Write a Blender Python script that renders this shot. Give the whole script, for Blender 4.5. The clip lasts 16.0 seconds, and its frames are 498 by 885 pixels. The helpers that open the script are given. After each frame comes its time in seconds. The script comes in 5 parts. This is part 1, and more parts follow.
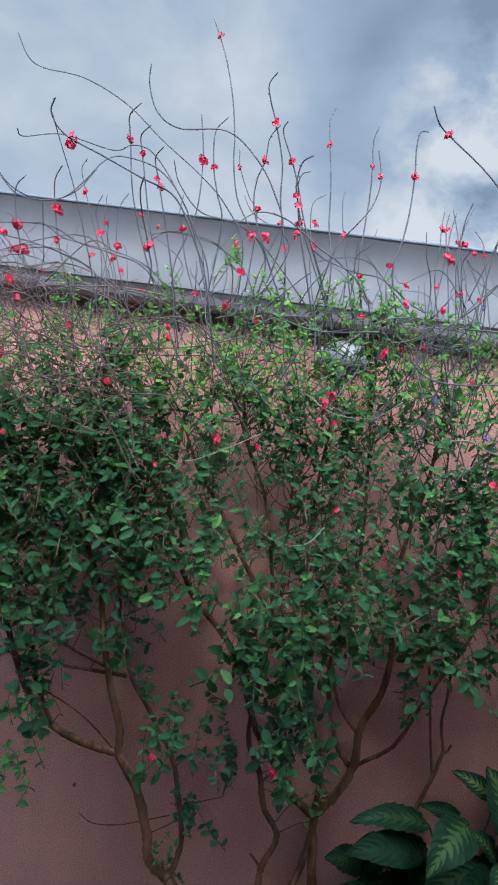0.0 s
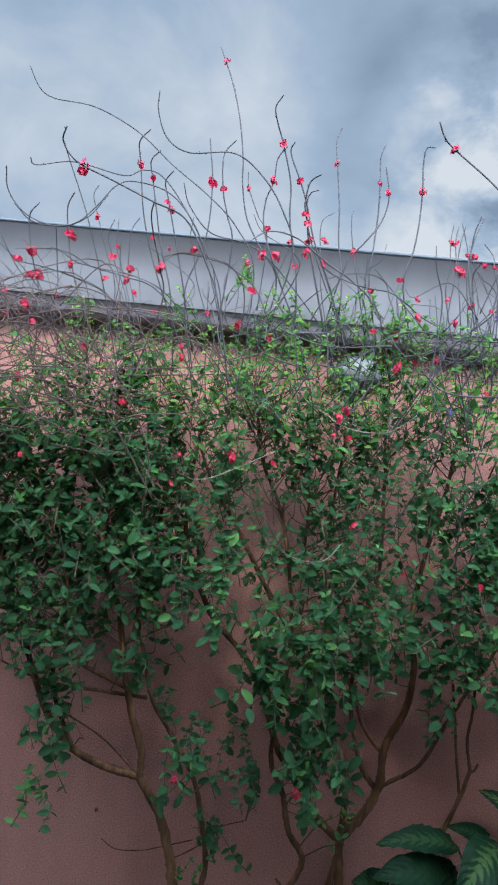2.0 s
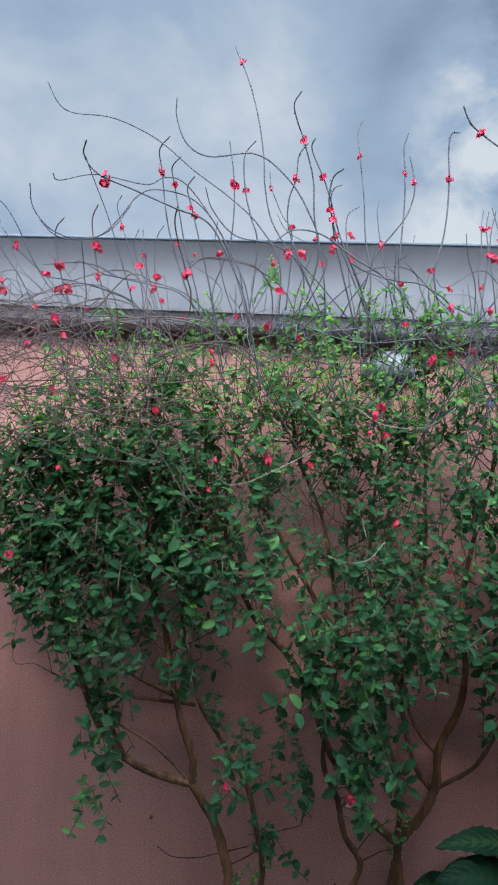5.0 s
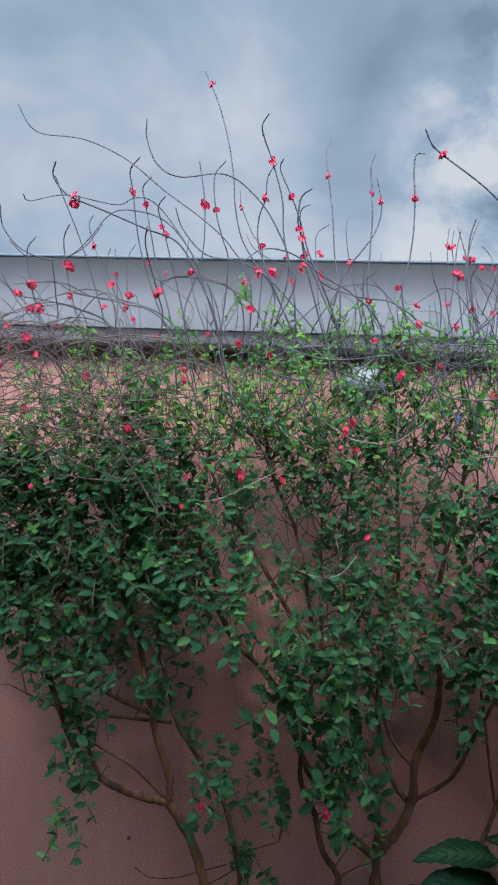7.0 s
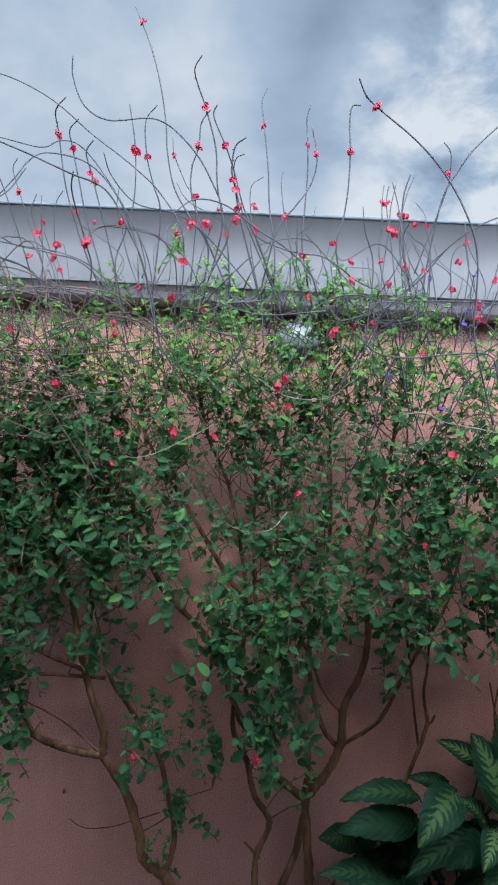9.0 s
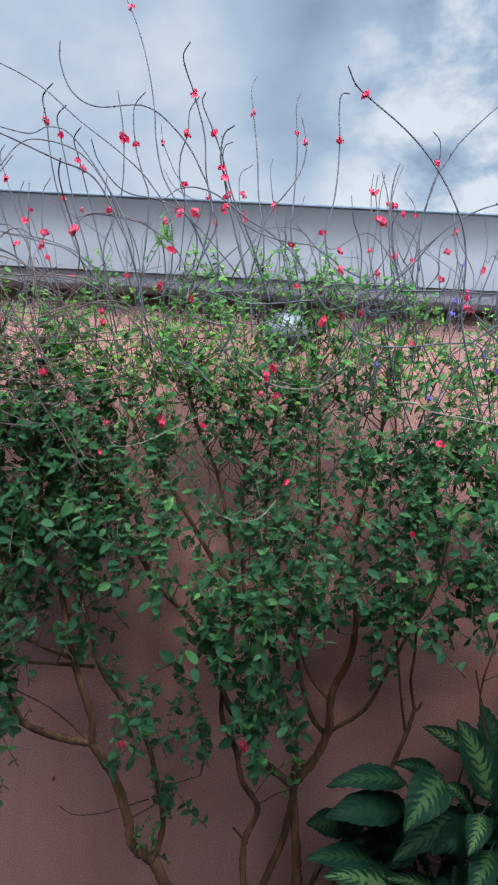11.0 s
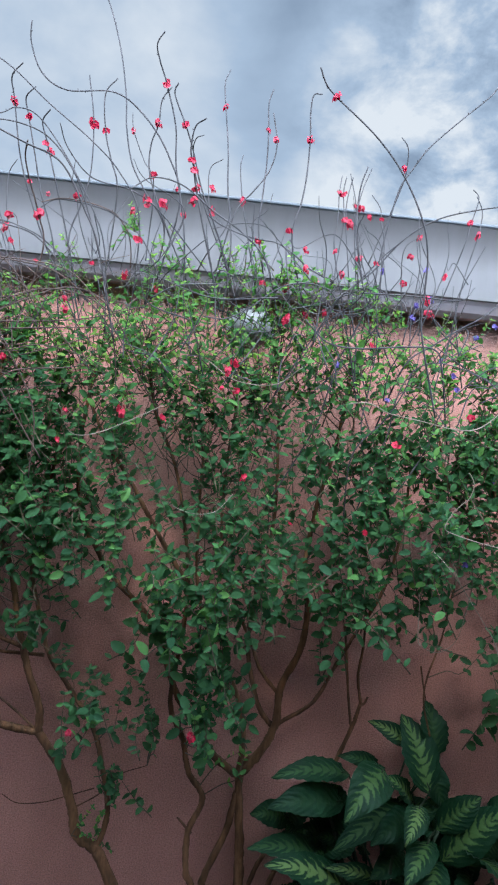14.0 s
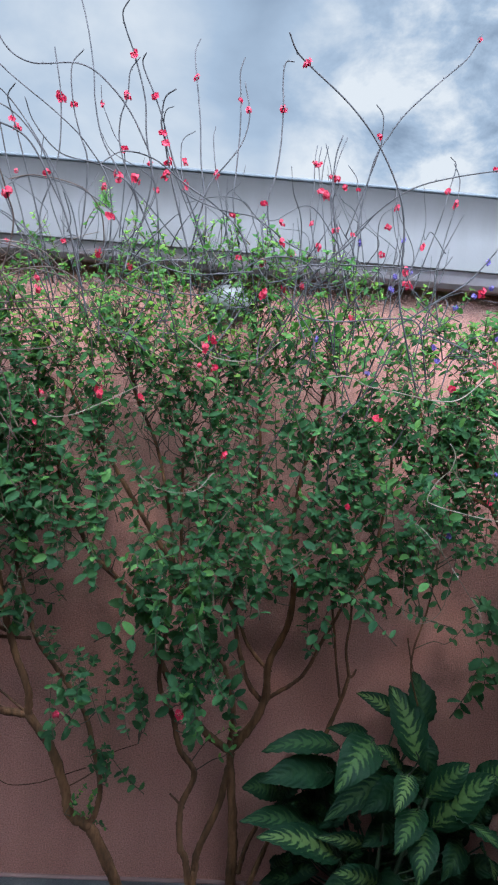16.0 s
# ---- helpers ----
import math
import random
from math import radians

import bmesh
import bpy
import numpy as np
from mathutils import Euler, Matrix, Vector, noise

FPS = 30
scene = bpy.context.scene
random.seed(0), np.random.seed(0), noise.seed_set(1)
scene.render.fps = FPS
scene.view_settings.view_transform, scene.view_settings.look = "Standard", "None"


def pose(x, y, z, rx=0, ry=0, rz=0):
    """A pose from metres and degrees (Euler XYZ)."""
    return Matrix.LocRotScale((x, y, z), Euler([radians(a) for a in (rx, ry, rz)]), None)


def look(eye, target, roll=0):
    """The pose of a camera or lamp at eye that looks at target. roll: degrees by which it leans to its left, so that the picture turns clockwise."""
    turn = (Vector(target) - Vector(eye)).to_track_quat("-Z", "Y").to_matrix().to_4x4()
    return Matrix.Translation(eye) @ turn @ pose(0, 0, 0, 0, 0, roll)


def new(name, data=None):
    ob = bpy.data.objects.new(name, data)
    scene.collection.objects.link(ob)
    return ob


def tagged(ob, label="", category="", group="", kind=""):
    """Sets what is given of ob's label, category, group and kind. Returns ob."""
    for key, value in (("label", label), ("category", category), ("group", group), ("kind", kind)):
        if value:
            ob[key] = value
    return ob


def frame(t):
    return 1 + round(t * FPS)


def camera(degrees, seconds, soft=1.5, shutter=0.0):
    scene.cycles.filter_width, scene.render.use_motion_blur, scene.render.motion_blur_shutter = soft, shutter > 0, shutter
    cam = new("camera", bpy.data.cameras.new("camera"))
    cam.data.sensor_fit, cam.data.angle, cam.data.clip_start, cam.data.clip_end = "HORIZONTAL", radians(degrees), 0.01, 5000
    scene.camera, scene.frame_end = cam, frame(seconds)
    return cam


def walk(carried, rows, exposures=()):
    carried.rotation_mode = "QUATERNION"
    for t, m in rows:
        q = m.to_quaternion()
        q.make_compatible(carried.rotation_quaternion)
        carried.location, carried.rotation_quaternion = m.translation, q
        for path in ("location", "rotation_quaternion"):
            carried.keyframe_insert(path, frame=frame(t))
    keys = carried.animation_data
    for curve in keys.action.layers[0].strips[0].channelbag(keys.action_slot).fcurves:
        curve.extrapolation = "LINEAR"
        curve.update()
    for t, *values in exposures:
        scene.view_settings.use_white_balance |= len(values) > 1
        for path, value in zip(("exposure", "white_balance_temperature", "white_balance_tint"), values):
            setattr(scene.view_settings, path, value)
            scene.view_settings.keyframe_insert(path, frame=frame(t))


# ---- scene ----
SKY, ZENITH, SUN, CLOUD_AT = 0.88, 21.5, 3.65, (0.0, 0.0, 0.0)
SUN_WAY = (0.06, -0.75, 0.66)
CLOUDS = [((0.142, 0.843, 0.519), 0.9920, 0.27), ((0.225, 0.845, 0.485), 0.9920, 0.20), ((0.117, 0.909, 0.401), 0.9964, 0.18), ((0.280, 0.881, 0.381), 0.9964, 0.16), ((0.087, 0.802, 0.592), 0.9906, -0.10), ((0.230, 0.788, 0.570), 0.9920, -0.20), ((0.178, 0.880, 0.440), 0.9955, -0.12), ((0.028, 0.865, 0.502), 0.9933, -0.07), ((-0.294, 0.851, 0.434), 0.9439, 0.07), ((0.306, 0.799, 0.518), 0.9876, 0.10), ((-0.217, 0.775, 0.594), 0.9783, -0.04)]
SOFFIT_Z, ROOF_Z, FASCIA_Y, SHADE_EDGE_Y = 2.228, 2.4675, 2.26, 0.17
cam = camera(41.0, 16.0, soft=2.1)
# seconds, eye x y z, yaw to the left, pitch up, roll
ROWS = [
    (0, 0.000, 0.000, 1.582, 3.53, 3.43, 8.29),
    (0.5, 0.011, -0.004, 1.583, 3.21, 3.62, 7.86),
    (1, 0.013, -0.005, 1.585, 3.01, 4.01, 7.58),
    (1.5, 0.001, -0.009, 1.585, 3.61, 4.57, 7.04),
    (2, -0.000, -0.002, 1.573, 5.02, 4.99, 7.05),
    (2.5, -0.016, 0.006, 1.570, 5.88, 4.40, 7.94),
    (3, -0.022, 0.007, 1.567, 6.89, 3.85, 8.01),
    (3.5, -0.024, 0.016, 1.559, 7.98, 3.35, 7.21),
    (4, -0.022, 0.013, 1.565, 8.57, 3.04, 6.13),
    (4.2, -0.011, 0.017, 1.569, 8.32, 3.14, 5.70),
    (6.3, 0.014, -0.003, 1.598, 8.81, 7.06, 3.26),
    (6.5, 0.022, -0.006, 1.598, 8.43, 6.74, 3.34),
    (7, 0.032, 0.003, 1.595, 6.74, 5.85, 3.55),
    (7.5, 0.039, 0.004, 1.591, 5.47, 4.95, 3.77),
    (8, 0.058, 0.016, 1.590, 4.24, 3.80, 3.33),
    (8.5, 0.070, 0.015, 1.588, 2.78, 3.24, 3.09),
    (9, 0.069, 0.018, 1.585, 1.84, 2.77, 3.28),
    (11.5, 0.087, 0.015, 1.580, 1.03, 2.01, 3.42),
    (12, 0.093, 0.012, 1.584, 0.88, 1.99, 3.70),
    (12.5, 0.079, 0.004, 1.590, 0.77, 2.43, 4.29),
    (13, 0.089, 0.004, 1.591, 0.72, 2.61, 4.34),
    (13.5, 0.095, 0.002, 1.586, -1.25, 2.22, 5.23),
    (14, 0.092, 0.003, 1.584, -2.09, 1.71, 5.54),
    (14.5, 0.096, 0.001, 1.583, -2.06, 1.55, 5.02),
    (15, 0.106, 0.010, 1.586, -1.90, 1.17, 4.35),
    (15.5, 0.130, 0.015, 1.577, -2.42, 0.56, 3.92),
    (16, 0.128, 0.015, 1.579, -2.88, 0.03, 3.94),
]


def carried_pose(x, y, z, yaw, pitch, roll):
    """The camera's pose at an eye with a yaw to the left, a pitch up and a lean to its left."""
    a, p = radians(yaw), radians(pitch)
    way = Vector((-math.sin(a) * math.cos(p), math.cos(a) * math.cos(p), math.sin(p)))
    return look((x, y, z), Vector((x, y, z)) + way, roll)


walk(cam, [(r[0], carried_pose(*r[1:])) for r in ROWS], exposures=[(0.0, 0.02), (4.0, 0.06), (6.5, -0.1), (8.0, 0.0), (9.0, 0.09), (11.5, 0.14), (16.0, 0.22)])

# ---- world and light ----
world = bpy.data.worlds.new("overcast")
scene.world = world
world.use_nodes = True
W = world.node_tree
W.nodes.clear()


def wnode(kind, **values):
    n = W.nodes.new(kind)
    for key, value in values.items():
        n.inputs[key.replace("_", " ")].default_value = value
    return n


coord = W.nodes.new("ShaderNodeTexCoord")
sky = W.nodes.new("ShaderNodeTexSky")
sky.sky_type, sky.sun_disc = "NISHITA", False
sky.sun_elevation, sky.sun_rotation = radians(41), radians(175)
# cloud layer: two sizes of noise over the whole dome
stretch = wnode("ShaderNodeMapping", Scale=(1.0, 1.0, 1.5), Location=CLOUD_AT)
W.links.new(coord.outputs["Generated"], stretch.inputs["Vector"])
puffs = wnode("ShaderNodeTexNoise", Scale=3.4, Detail=7.0, Roughness=0.52, Distortion=0.25)
W.links.new(stretch.outputs["Vector"], puffs.inputs["Vector"])
massed = puffs.outputs["Fac"]
# broad lighter and darker cloud masses: direction, how narrow, how much
for way, narrow, much in CLOUDS:
    d = W.nodes.new("ShaderNodeVectorMath")
    d.operation = "DOT_PRODUCT"
    d.inputs[1].default_value = Vector(way).normalized()
    W.links.new(coord.outputs["Generated"], d.inputs[0])
    near = W.nodes.new("ShaderNodeMapRange")
    near.interpolation_type = "SMOOTHSTEP"
    near.inputs["From Min"].default_value, near.inputs["From Max"].default_value = narrow, 1.0
    near.inputs["To Min"].default_value, near.inputs["To Max"].default_value = 0.0, much
    W.links.new(d.outputs["Value"], near.inputs["Value"])
    total = W.nodes.new("ShaderNodeMath")
    W.links.new(massed, total.inputs[0])
    W.links.new(near.outputs["Result"], total.inputs[1])
    massed = total.outputs[0]
# the cloud breaks up into smaller puffs towards the brighter side
small = wnode("ShaderNodeTexNoise", Scale=9.0, Detail=8.0, Roughness=0.6, Distortion=0.2)
W.links.new(stretch.outputs["Vector"], small.inputs["Vector"])
broken = W.nodes.new("ShaderNodeVectorMath")
broken.operation = "DOT_PRODUCT"
broken.inputs[1].default_value = Vector((0.42, 0.82, 0.42)).normalized()
W.links.new(coord.outputs["Generated"], broken.inputs[0])
share = W.nodes.new("ShaderNodeMapRange")
share.inputs["From Min"].default_value, share.inputs["From Max"].default_value = 0.92, 0.985
share.inputs["To Min"].default_value, share.inputs["To Max"].default_value = 0.1, 2.2
W.links.new(broken.outputs["Value"], share.inputs["Value"])
centred = W.nodes.new("ShaderNodeMath")
centred.operation = "SUBTRACT"
centred.inputs[1].default_value = 0.5
W.links.new(small.outputs["Fac"], centred.inputs[0])
scaled = W.nodes.new("ShaderNodeMath")
scaled.operation = "MULTIPLY"
W.links.new(centred.outputs[0], scaled.inputs[0])
W.links.new(share.outputs["Result"], scaled.inputs[1])
total = W.nodes.new("ShaderNodeMath")
W.links.new(massed, total.inputs[0])
W.links.new(scaled.outputs[0], total.inputs[1])
massed = total.outputs[0]
shape = W.nodes.new("ShaderNodeValToRGB")
W.links.new(massed, shape.inputs["Fac"])
shape.color_ramp.elements[0].position, shape.color_ramp.elements[0].color = 0.19, (0.265, 0.365, 0.51, 1)
shape.color_ramp.elements[1].position, shape.color_ramp.elements[1].color = 0.75, (0.81, 0.885, 0.965, 1)
middle = shape.color_ramp.elements.new(0.455)
middle.color = (0.43, 0.565, 0.745, 1)
# the cloud is brightest round the hidden sun, high behind the viewpoint
toward = W.nodes.new("ShaderNodeVectorMath")
toward.operation = "DOT_PRODUCT"
toward.inputs[1].default_value = Vector(SUN_WAY).normalized()
W.links.new(coord.outputs["Generated"], toward.inputs[0])
lift = W.nodes.new("ShaderNodeMapRange")
lift.interpolation_type = "SMOOTHSTEP"
lift.inputs["From Min"].default_value, lift.inputs["From Max"].default_value = 0.25, 1.0
lift.inputs["To Min"].default_value, lift.inputs["To Max"].default_value = 1.0, ZENITH
W.links.new(toward.outputs["Value"], lift.inputs["Value"])
blend = W.nodes.new("ShaderNodeMix")
blend.data_type = "RGBA"
blend.inputs["Factor"].default_value = 0.9
W.links.new(shape.outputs["Color"], blend.inputs["B"])
dim = W.nodes.new("ShaderNodeVectorMath")
dim.operation = "SCALE"
dim.inputs["Scale"].default_value = 0.08
W.links.new(sky.outputs["Color"], dim.inputs[0])
W.links.new(dim.outputs["Vector"], blend.inputs["A"])
bright = W.nodes.new("ShaderNodeVectorMath")
bright.operation = "SCALE"
W.links.new(blend.outputs["Result"], bright.inputs[0])
W.links.new(lift.outputs["Result"], bright.inputs["Scale"])
back = wnode("ShaderNodeBackground", Strength=SKY)
W.links.new(bright.outputs["Vector"], back.inputs["Color"])
out = W.nodes.new("ShaderNodeOutputWorld")
W.links.new(back.outputs["Background"], out.inputs["Surface"])

sun_data = bpy.data.lights.new("sun", "SUN")
sun_data.energy, sun_data.angle, sun_data.color = SUN, radians(12), (0.97, 0.985, 1.0)
sun = new("sun", sun_data)
sun.matrix_world = look(SUN_WAY, (0, 0, 0))

# ---- materials ----
def material(name, colour=(0.5, 0.5, 0.5), rough=0.7, metal=0.0):
    m = bpy.data.materials.new(name)
    m.use_nodes = True
    b = m.node_tree.nodes["Principled BSDF"]
    b.inputs["Base Color"].default_value = (*colour, 1)
    b.inputs["Roughness"].default_value, b.inputs["Metallic"].default_value = rough, metal
    return m, m.node_tree, b


def noise_fac(tree, scale, detail=4.0, rough=0.55, stretch=(1, 1, 1)):
    """A noise in metres over the thing."""
    c = tree.nodes.new("ShaderNodeTexCoord")
    mp = tree.nodes.new("ShaderNodeMapping")
    mp.inputs["Scale"].default_value = stretch
    n = tree.nodes.new("ShaderNodeTexNoise")
    n.inputs["Scale"].default_value, n.inputs["Detail"].default_value, n.inputs["Roughness"].default_value = scale, detail, rough
    tree.links.new(c.outputs["Object"], mp.inputs["Vector"])
    tree.links.new(mp.outputs["Vector"], n.inputs["Vector"])
    return n.outputs["Fac"]


def ramp(tree, fac, stops):
    r = tree.nodes.new("ShaderNodeValToRGB")
    tree.links.new(fac, r.inputs["Fac"])
    e = r.color_ramp.elements
    e[0].position, e[0].color = stops[0][0], (*stops[0][1], 1)
    e[1].position, e[1].color = stops[-1][0], (*stops[-1][1], 1)
    for p, c in stops[1:-1]:
        e.new(p).color = (*c, 1)
    return r.outputs["Color"]


def mixed(tree, fac, a, b, how="MIX"):
    m = tree.nodes.new("ShaderNodeMix")
    m.data_type, m.blend_type = "RGBA", how
    for socket, value in (("Factor", fac), ("A", a), ("B", b)):
        if isinstance(value, (float, int)):
            m.inputs[socket].default_value = value
        elif isinstance(value, tuple):
            m.inputs[socket].default_value = (*value, 1)
        else:
            tree.links.new(value, m.inputs[socket])
    return m.outputs["Result"]


def bump(tree, shader, height, strength, distance, below=None):
    b = tree.nodes.new("ShaderNodeBump")
    b.inputs["Strength"].default_value, b.inputs["Distance"].default_value = strength, distance
    tree.links.new(height, b.inputs["Height"])
    if below:
        tree.links.new(below, b.inputs["Normal"])
    tree.links.new(b.outputs["Normal"], shader.inputs["Normal"])
    return b.outputs["Normal"]


def stucco_material():
    m, t, b = material("pink_stucco", rough=0.48)
    tone = ramp(t, noise_fac(t, 1.3, 5), [(0.3, (0.335, 0.146, 0.112)), (0.7, (0.41, 0.184, 0.143))])
    # highlights and dark sides of the stucco grains, painted into the colour
    grain_light = ramp(t, noise_fac(t, 205, 2, 0.5), [(0.32, (0.68, 0.66, 0.66)), (0.5, (1.0, 1.0, 1.0)), (0.66, (1.24, 1.23, 1.23))])
    streak = ramp(t, noise_fac(t, 2.2, 6, 0.6, (2.5, 1, 0.35)), [(0.32, (0.8, 0.78, 0.78)), (0.6, (1, 1, 1))])
    t.links.new(mixed(t, 0.8, mixed(t, 1.0, tone, grain_light, "MULTIPLY"), streak, "MULTIPLY"), b.inputs["Base Color"])
    coarse = bump(t, b, noise_fac(t, 45, 3), 0.16, 0.005)
    grains = ramp(t, noise_fac(t, 215, 1.0, 0.4), [(0.5, (0, 0, 0)), (0.62, (1, 1, 1))])
    bump(t, b, grains, 1.0, 0.011, coarse)
    return m


def paint_material(name, light, dark, rough=0.6):
    m, t, b = material(name, rough=rough)
    tone = ramp(t, noise_fac(t, 1.7, 6, 0.6), [(0.3, dark), (0.62, light)])
    drip = ramp(t, noise_fac(t, 5, 5, 0.6, (3, 1, 0.25)), [(0.28, (0.82, 0.82, 0.8)), (0.55, (1, 1, 1))])
    t.links.new(mixed(t, 0.7, tone, drip, "MULTIPLY"), b.inputs["Base Color"])
    bump(t, b, noise_fac(t, 60, 3), 0.2, 0.002)
    return m


def soil_material():
    m, t, b = material("dark_ground", rough=0.95)
    tone = ramp(t, noise_fac(t, 7, 8, 0.65), [(0.3, (0.018, 0.019, 0.021)), (0.55, (0.036, 0.036, 0.036)), (0.75, (0.065, 0.06, 0.056))])
    t.links.new(tone, b.inputs["Base Color"])
    bump(t, b, noise_fac(t, 30, 6, 0.7), 0.7, 0.015)
    return m


def bark_material():
    m, t, b = material("bark", rough=0.9)
    b.inputs["Specular IOR Level"].default_value = 0.15
    tone = ramp(t, noise_fac(t, 30, 5, 0.6, (1, 1, 0.25)), [(0.3, (0.02, 0.0095, 0.0045)), (0.5, (0.08, 0.037, 0.0175)), (0.72, (0.175, 0.084, 0.04))])
    moss = ramp(t, noise_fac(t, 6, 4), [(0.5, (1, 1, 1)), (0.75, (0.7, 0.85, 0.55))])
    t.links.new(mixed(t, 0.6, tone, moss, "MULTIPLY"), b.inputs["Base Color"])
    bump(t, b, noise_fac(t, 75, 5, 0.65, (1, 1, 0.22)), 1.0, 0.01)
    return m


def stem_material(name, dark, light):
    m, t, b = material(name, rough=0.75)
    b.inputs["Specular IOR Level"].default_value = 0.2
    t.links.new(ramp(t, noise_fac(t, 18, 4), [(0.3, dark), (0.7, light)]), b.inputs["Base Color"])
    return m


def leaf_material(name, dark, light, through_light=0.45, rough=0.55):
    """Leaves: each one has its own tone; some light comes through them."""
    m, t, b = material(name, rough=rough)
    b.inputs["Specular IOR Level"].default_value = 0.1
    own = t.nodes.new("ShaderNodeNewGeometry").outputs["Random Per Island"]
    whole = t.nodes.new("ShaderNodeObjectInfo").outputs["Random"]
    both = t.nodes.new("ShaderNodeMath")
    both.operation = "ADD"
    t.links.new(own, both.inputs[0])
    t.links.new(whole, both.inputs[1])
    wrap = t.nodes.new("ShaderNodeMath")
    wrap.operation = "FRACT"
    t.links.new(both.outputs[0], wrap.inputs[0])
    tone = ramp(t, wrap.outputs[0], [(0.0, dark), (0.6, tuple((p + q) / 2 for p, q in zip(dark, light))), (1.0, light)])
    mottle = ramp(t, noise_fac(t, 60, 4), [(0.3, (0.72, 0.78, 0.72)), (0.7, (1.1, 1.08, 1.0))])
    colour = mixed(t, 0.8, tone, mottle, "MULTIPLY")
    t.links.new(colour, b.inputs["Base Color"])
    glow = t.nodes.new("ShaderNodeBsdfTranslucent")
    t.links.new(mixed(t, 1.0, colour, (1.3, 1.4, 0.85), "MULTIPLY"), glow.inputs["Color"])
    mix = t.nodes.new("ShaderNodeMixShader")
    mix.inputs["Fac"].default_value = through_light
    t.links.new(b.outputs["BSDF"], mix.inputs[1])
    t.links.new(glow.outputs["BSDF"], mix.inputs[2])
    t.links.new(mix.outputs["Shader"], t.nodes["Material Output"].inputs["Surface"])
    bump(t, b, noise_fac(t, 140, 3), 0.3, 0.001)
    return m


def petal_material(name, dark, light):
    m, t, b = material(name, rough=0.55)
    own = t.nodes.new("ShaderNodeNewGeometry").outputs["Random Per Island"]
    t.links.new(ramp(t, own, [(0.0, dark), (1.0, light)]), b.inputs["Base Color"])
    glow = t.nodes.new("ShaderNodeBsdfTranslucent")
    glow.inputs["Color"].default_value = (*light, 1)
    mix = t.nodes.new("ShaderNodeMixShader")
    mix.inputs["Fac"].default_value = 0.3
    t.links.new(b.outputs["BSDF"], mix.inputs[1])
    t.links.new(glow.outputs["BSDF"], mix.inputs[2])
    t.links.new(mix.outputs["Shader"], t.nodes["Material Output"].inputs["Surface"])
    return m


def feathered_leaf_material(name, pale_stops):
    """Dark green with a pale yellow-green band along the midrib and each side vein (from the leaf's own UV)."""
    m, t, b = material(name, rough=0.5)
    b.inputs["Specular IOR Level"].default_value = 0.1
    uv = t.nodes.new("ShaderNodeUVMap")
    sep = t.nodes.new("ShaderNodeSeparateXYZ")
    t.links.new(uv.outputs["UV"], sep.inputs["Vector"])

    def calc(how, a, c):
        n = t.nodes.new("ShaderNodeMath")
        n.operation = how
        for i, v in enumerate((a, c)):
            if isinstance(v, (float, int)):
                n.inputs[i].default_value = v
            else:
                t.links.new(v, n.inputs[i])
        return n.outputs[0]

    side = calc("MULTIPLY", calc("ABSOLUTE", calc("SUBTRACT", sep.outputs["X"], 0.5), 0.0), 2.0)
    own = t.nodes.new("ShaderNodeObjectInfo").outputs["Random"]
    wander = calc("MULTIPLY", calc("SUBTRACT", noise_fac(t, 22, 4), 0.5), 0.17)
    along = calc("ADD", calc("SUBTRACT", sep.outputs["Y"], calc("MULTIPLY", calc("POWER", side, 1.3), 0.26)), wander)
    wave = calc("MULTIPLY", calc("ABSOLUTE", calc("SUBTRACT", calc("FRACT", calc("MULTIPLY", along, 9.0), 0.0), 0.5), 0.0), 2.0)
    # the pale middle reaches out in fingers between the dark side veins
    reach = calc("ADD", calc("MULTIPLY", wave, 0.62), calc("ADD", calc("MULTIPLY", noise_fac(t, 75, 6, 0.7), 0.9), -0.45))
    reach = calc("MULTIPLY", reach, calc("ADD", calc("MULTIPLY", own, 0.4), 0.75))
    clear = t.nodes.new("ShaderNodeMapRange")
    clear.interpolation_type = "SMOOTHSTEP"
    clear.inputs["From Min"].default_value, clear.inputs["From Max"].default_value = -0.15, 0.2
    t.links.new(calc("SUBTRACT", reach, side), clear.inputs["Value"])
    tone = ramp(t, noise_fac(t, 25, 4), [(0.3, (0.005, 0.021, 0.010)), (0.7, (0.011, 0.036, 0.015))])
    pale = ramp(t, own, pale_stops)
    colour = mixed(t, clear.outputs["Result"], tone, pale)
    t.links.new(colour, b.inputs["Base Color"])
    glow = t.nodes.new("ShaderNodeBsdfTranslucent")
    t.links.new(mixed(t, 1.0, colour, (1.4, 1.6, 0.8), "MULTIPLY"), glow.inputs["Color"])
    mix = t.nodes.new("ShaderNodeMixShader")
    mix.inputs["Fac"].default_value = 0.3
    t.links.new(b.outputs["BSDF"], mix.inputs[1])
    t.links.new(glow.outputs["BSDF"], mix.inputs[2])
    t.links.new(mix.outputs["Shader"], t.nodes["Material Output"].inputs["Surface"])
    bump(t, b, wave, 0.5, 0.004)
    return m


STUCCO = stucco_material()
FASCIA = paint_material("white_fascia", (0.079, 0.075, 0.078), (0.065, 0.062, 0.064))
SOFFIT = paint_material("grey_soffit", (0.3, 0.265, 0.29), (0.25, 0.22, 0.24))
PLAIN = paint_material("unseen_wall_paint", (0.13, 0.105, 0.09), (0.095, 0.075, 0.065))
LEDGE = paint_material("ledge", (0.12, 0.055, 0.045), (0.07, 0.034, 0.03))
ROOFING = paint_material("roof_sheet", (0.08, 0.092, 0.106), (0.06, 0.069, 0.08), 0.8)
SOIL = soil_material()
BARK = bark_material()
TWIG = stem_material("twig", (0.035, 0.028, 0.018), (0.085, 0.065, 0.038))
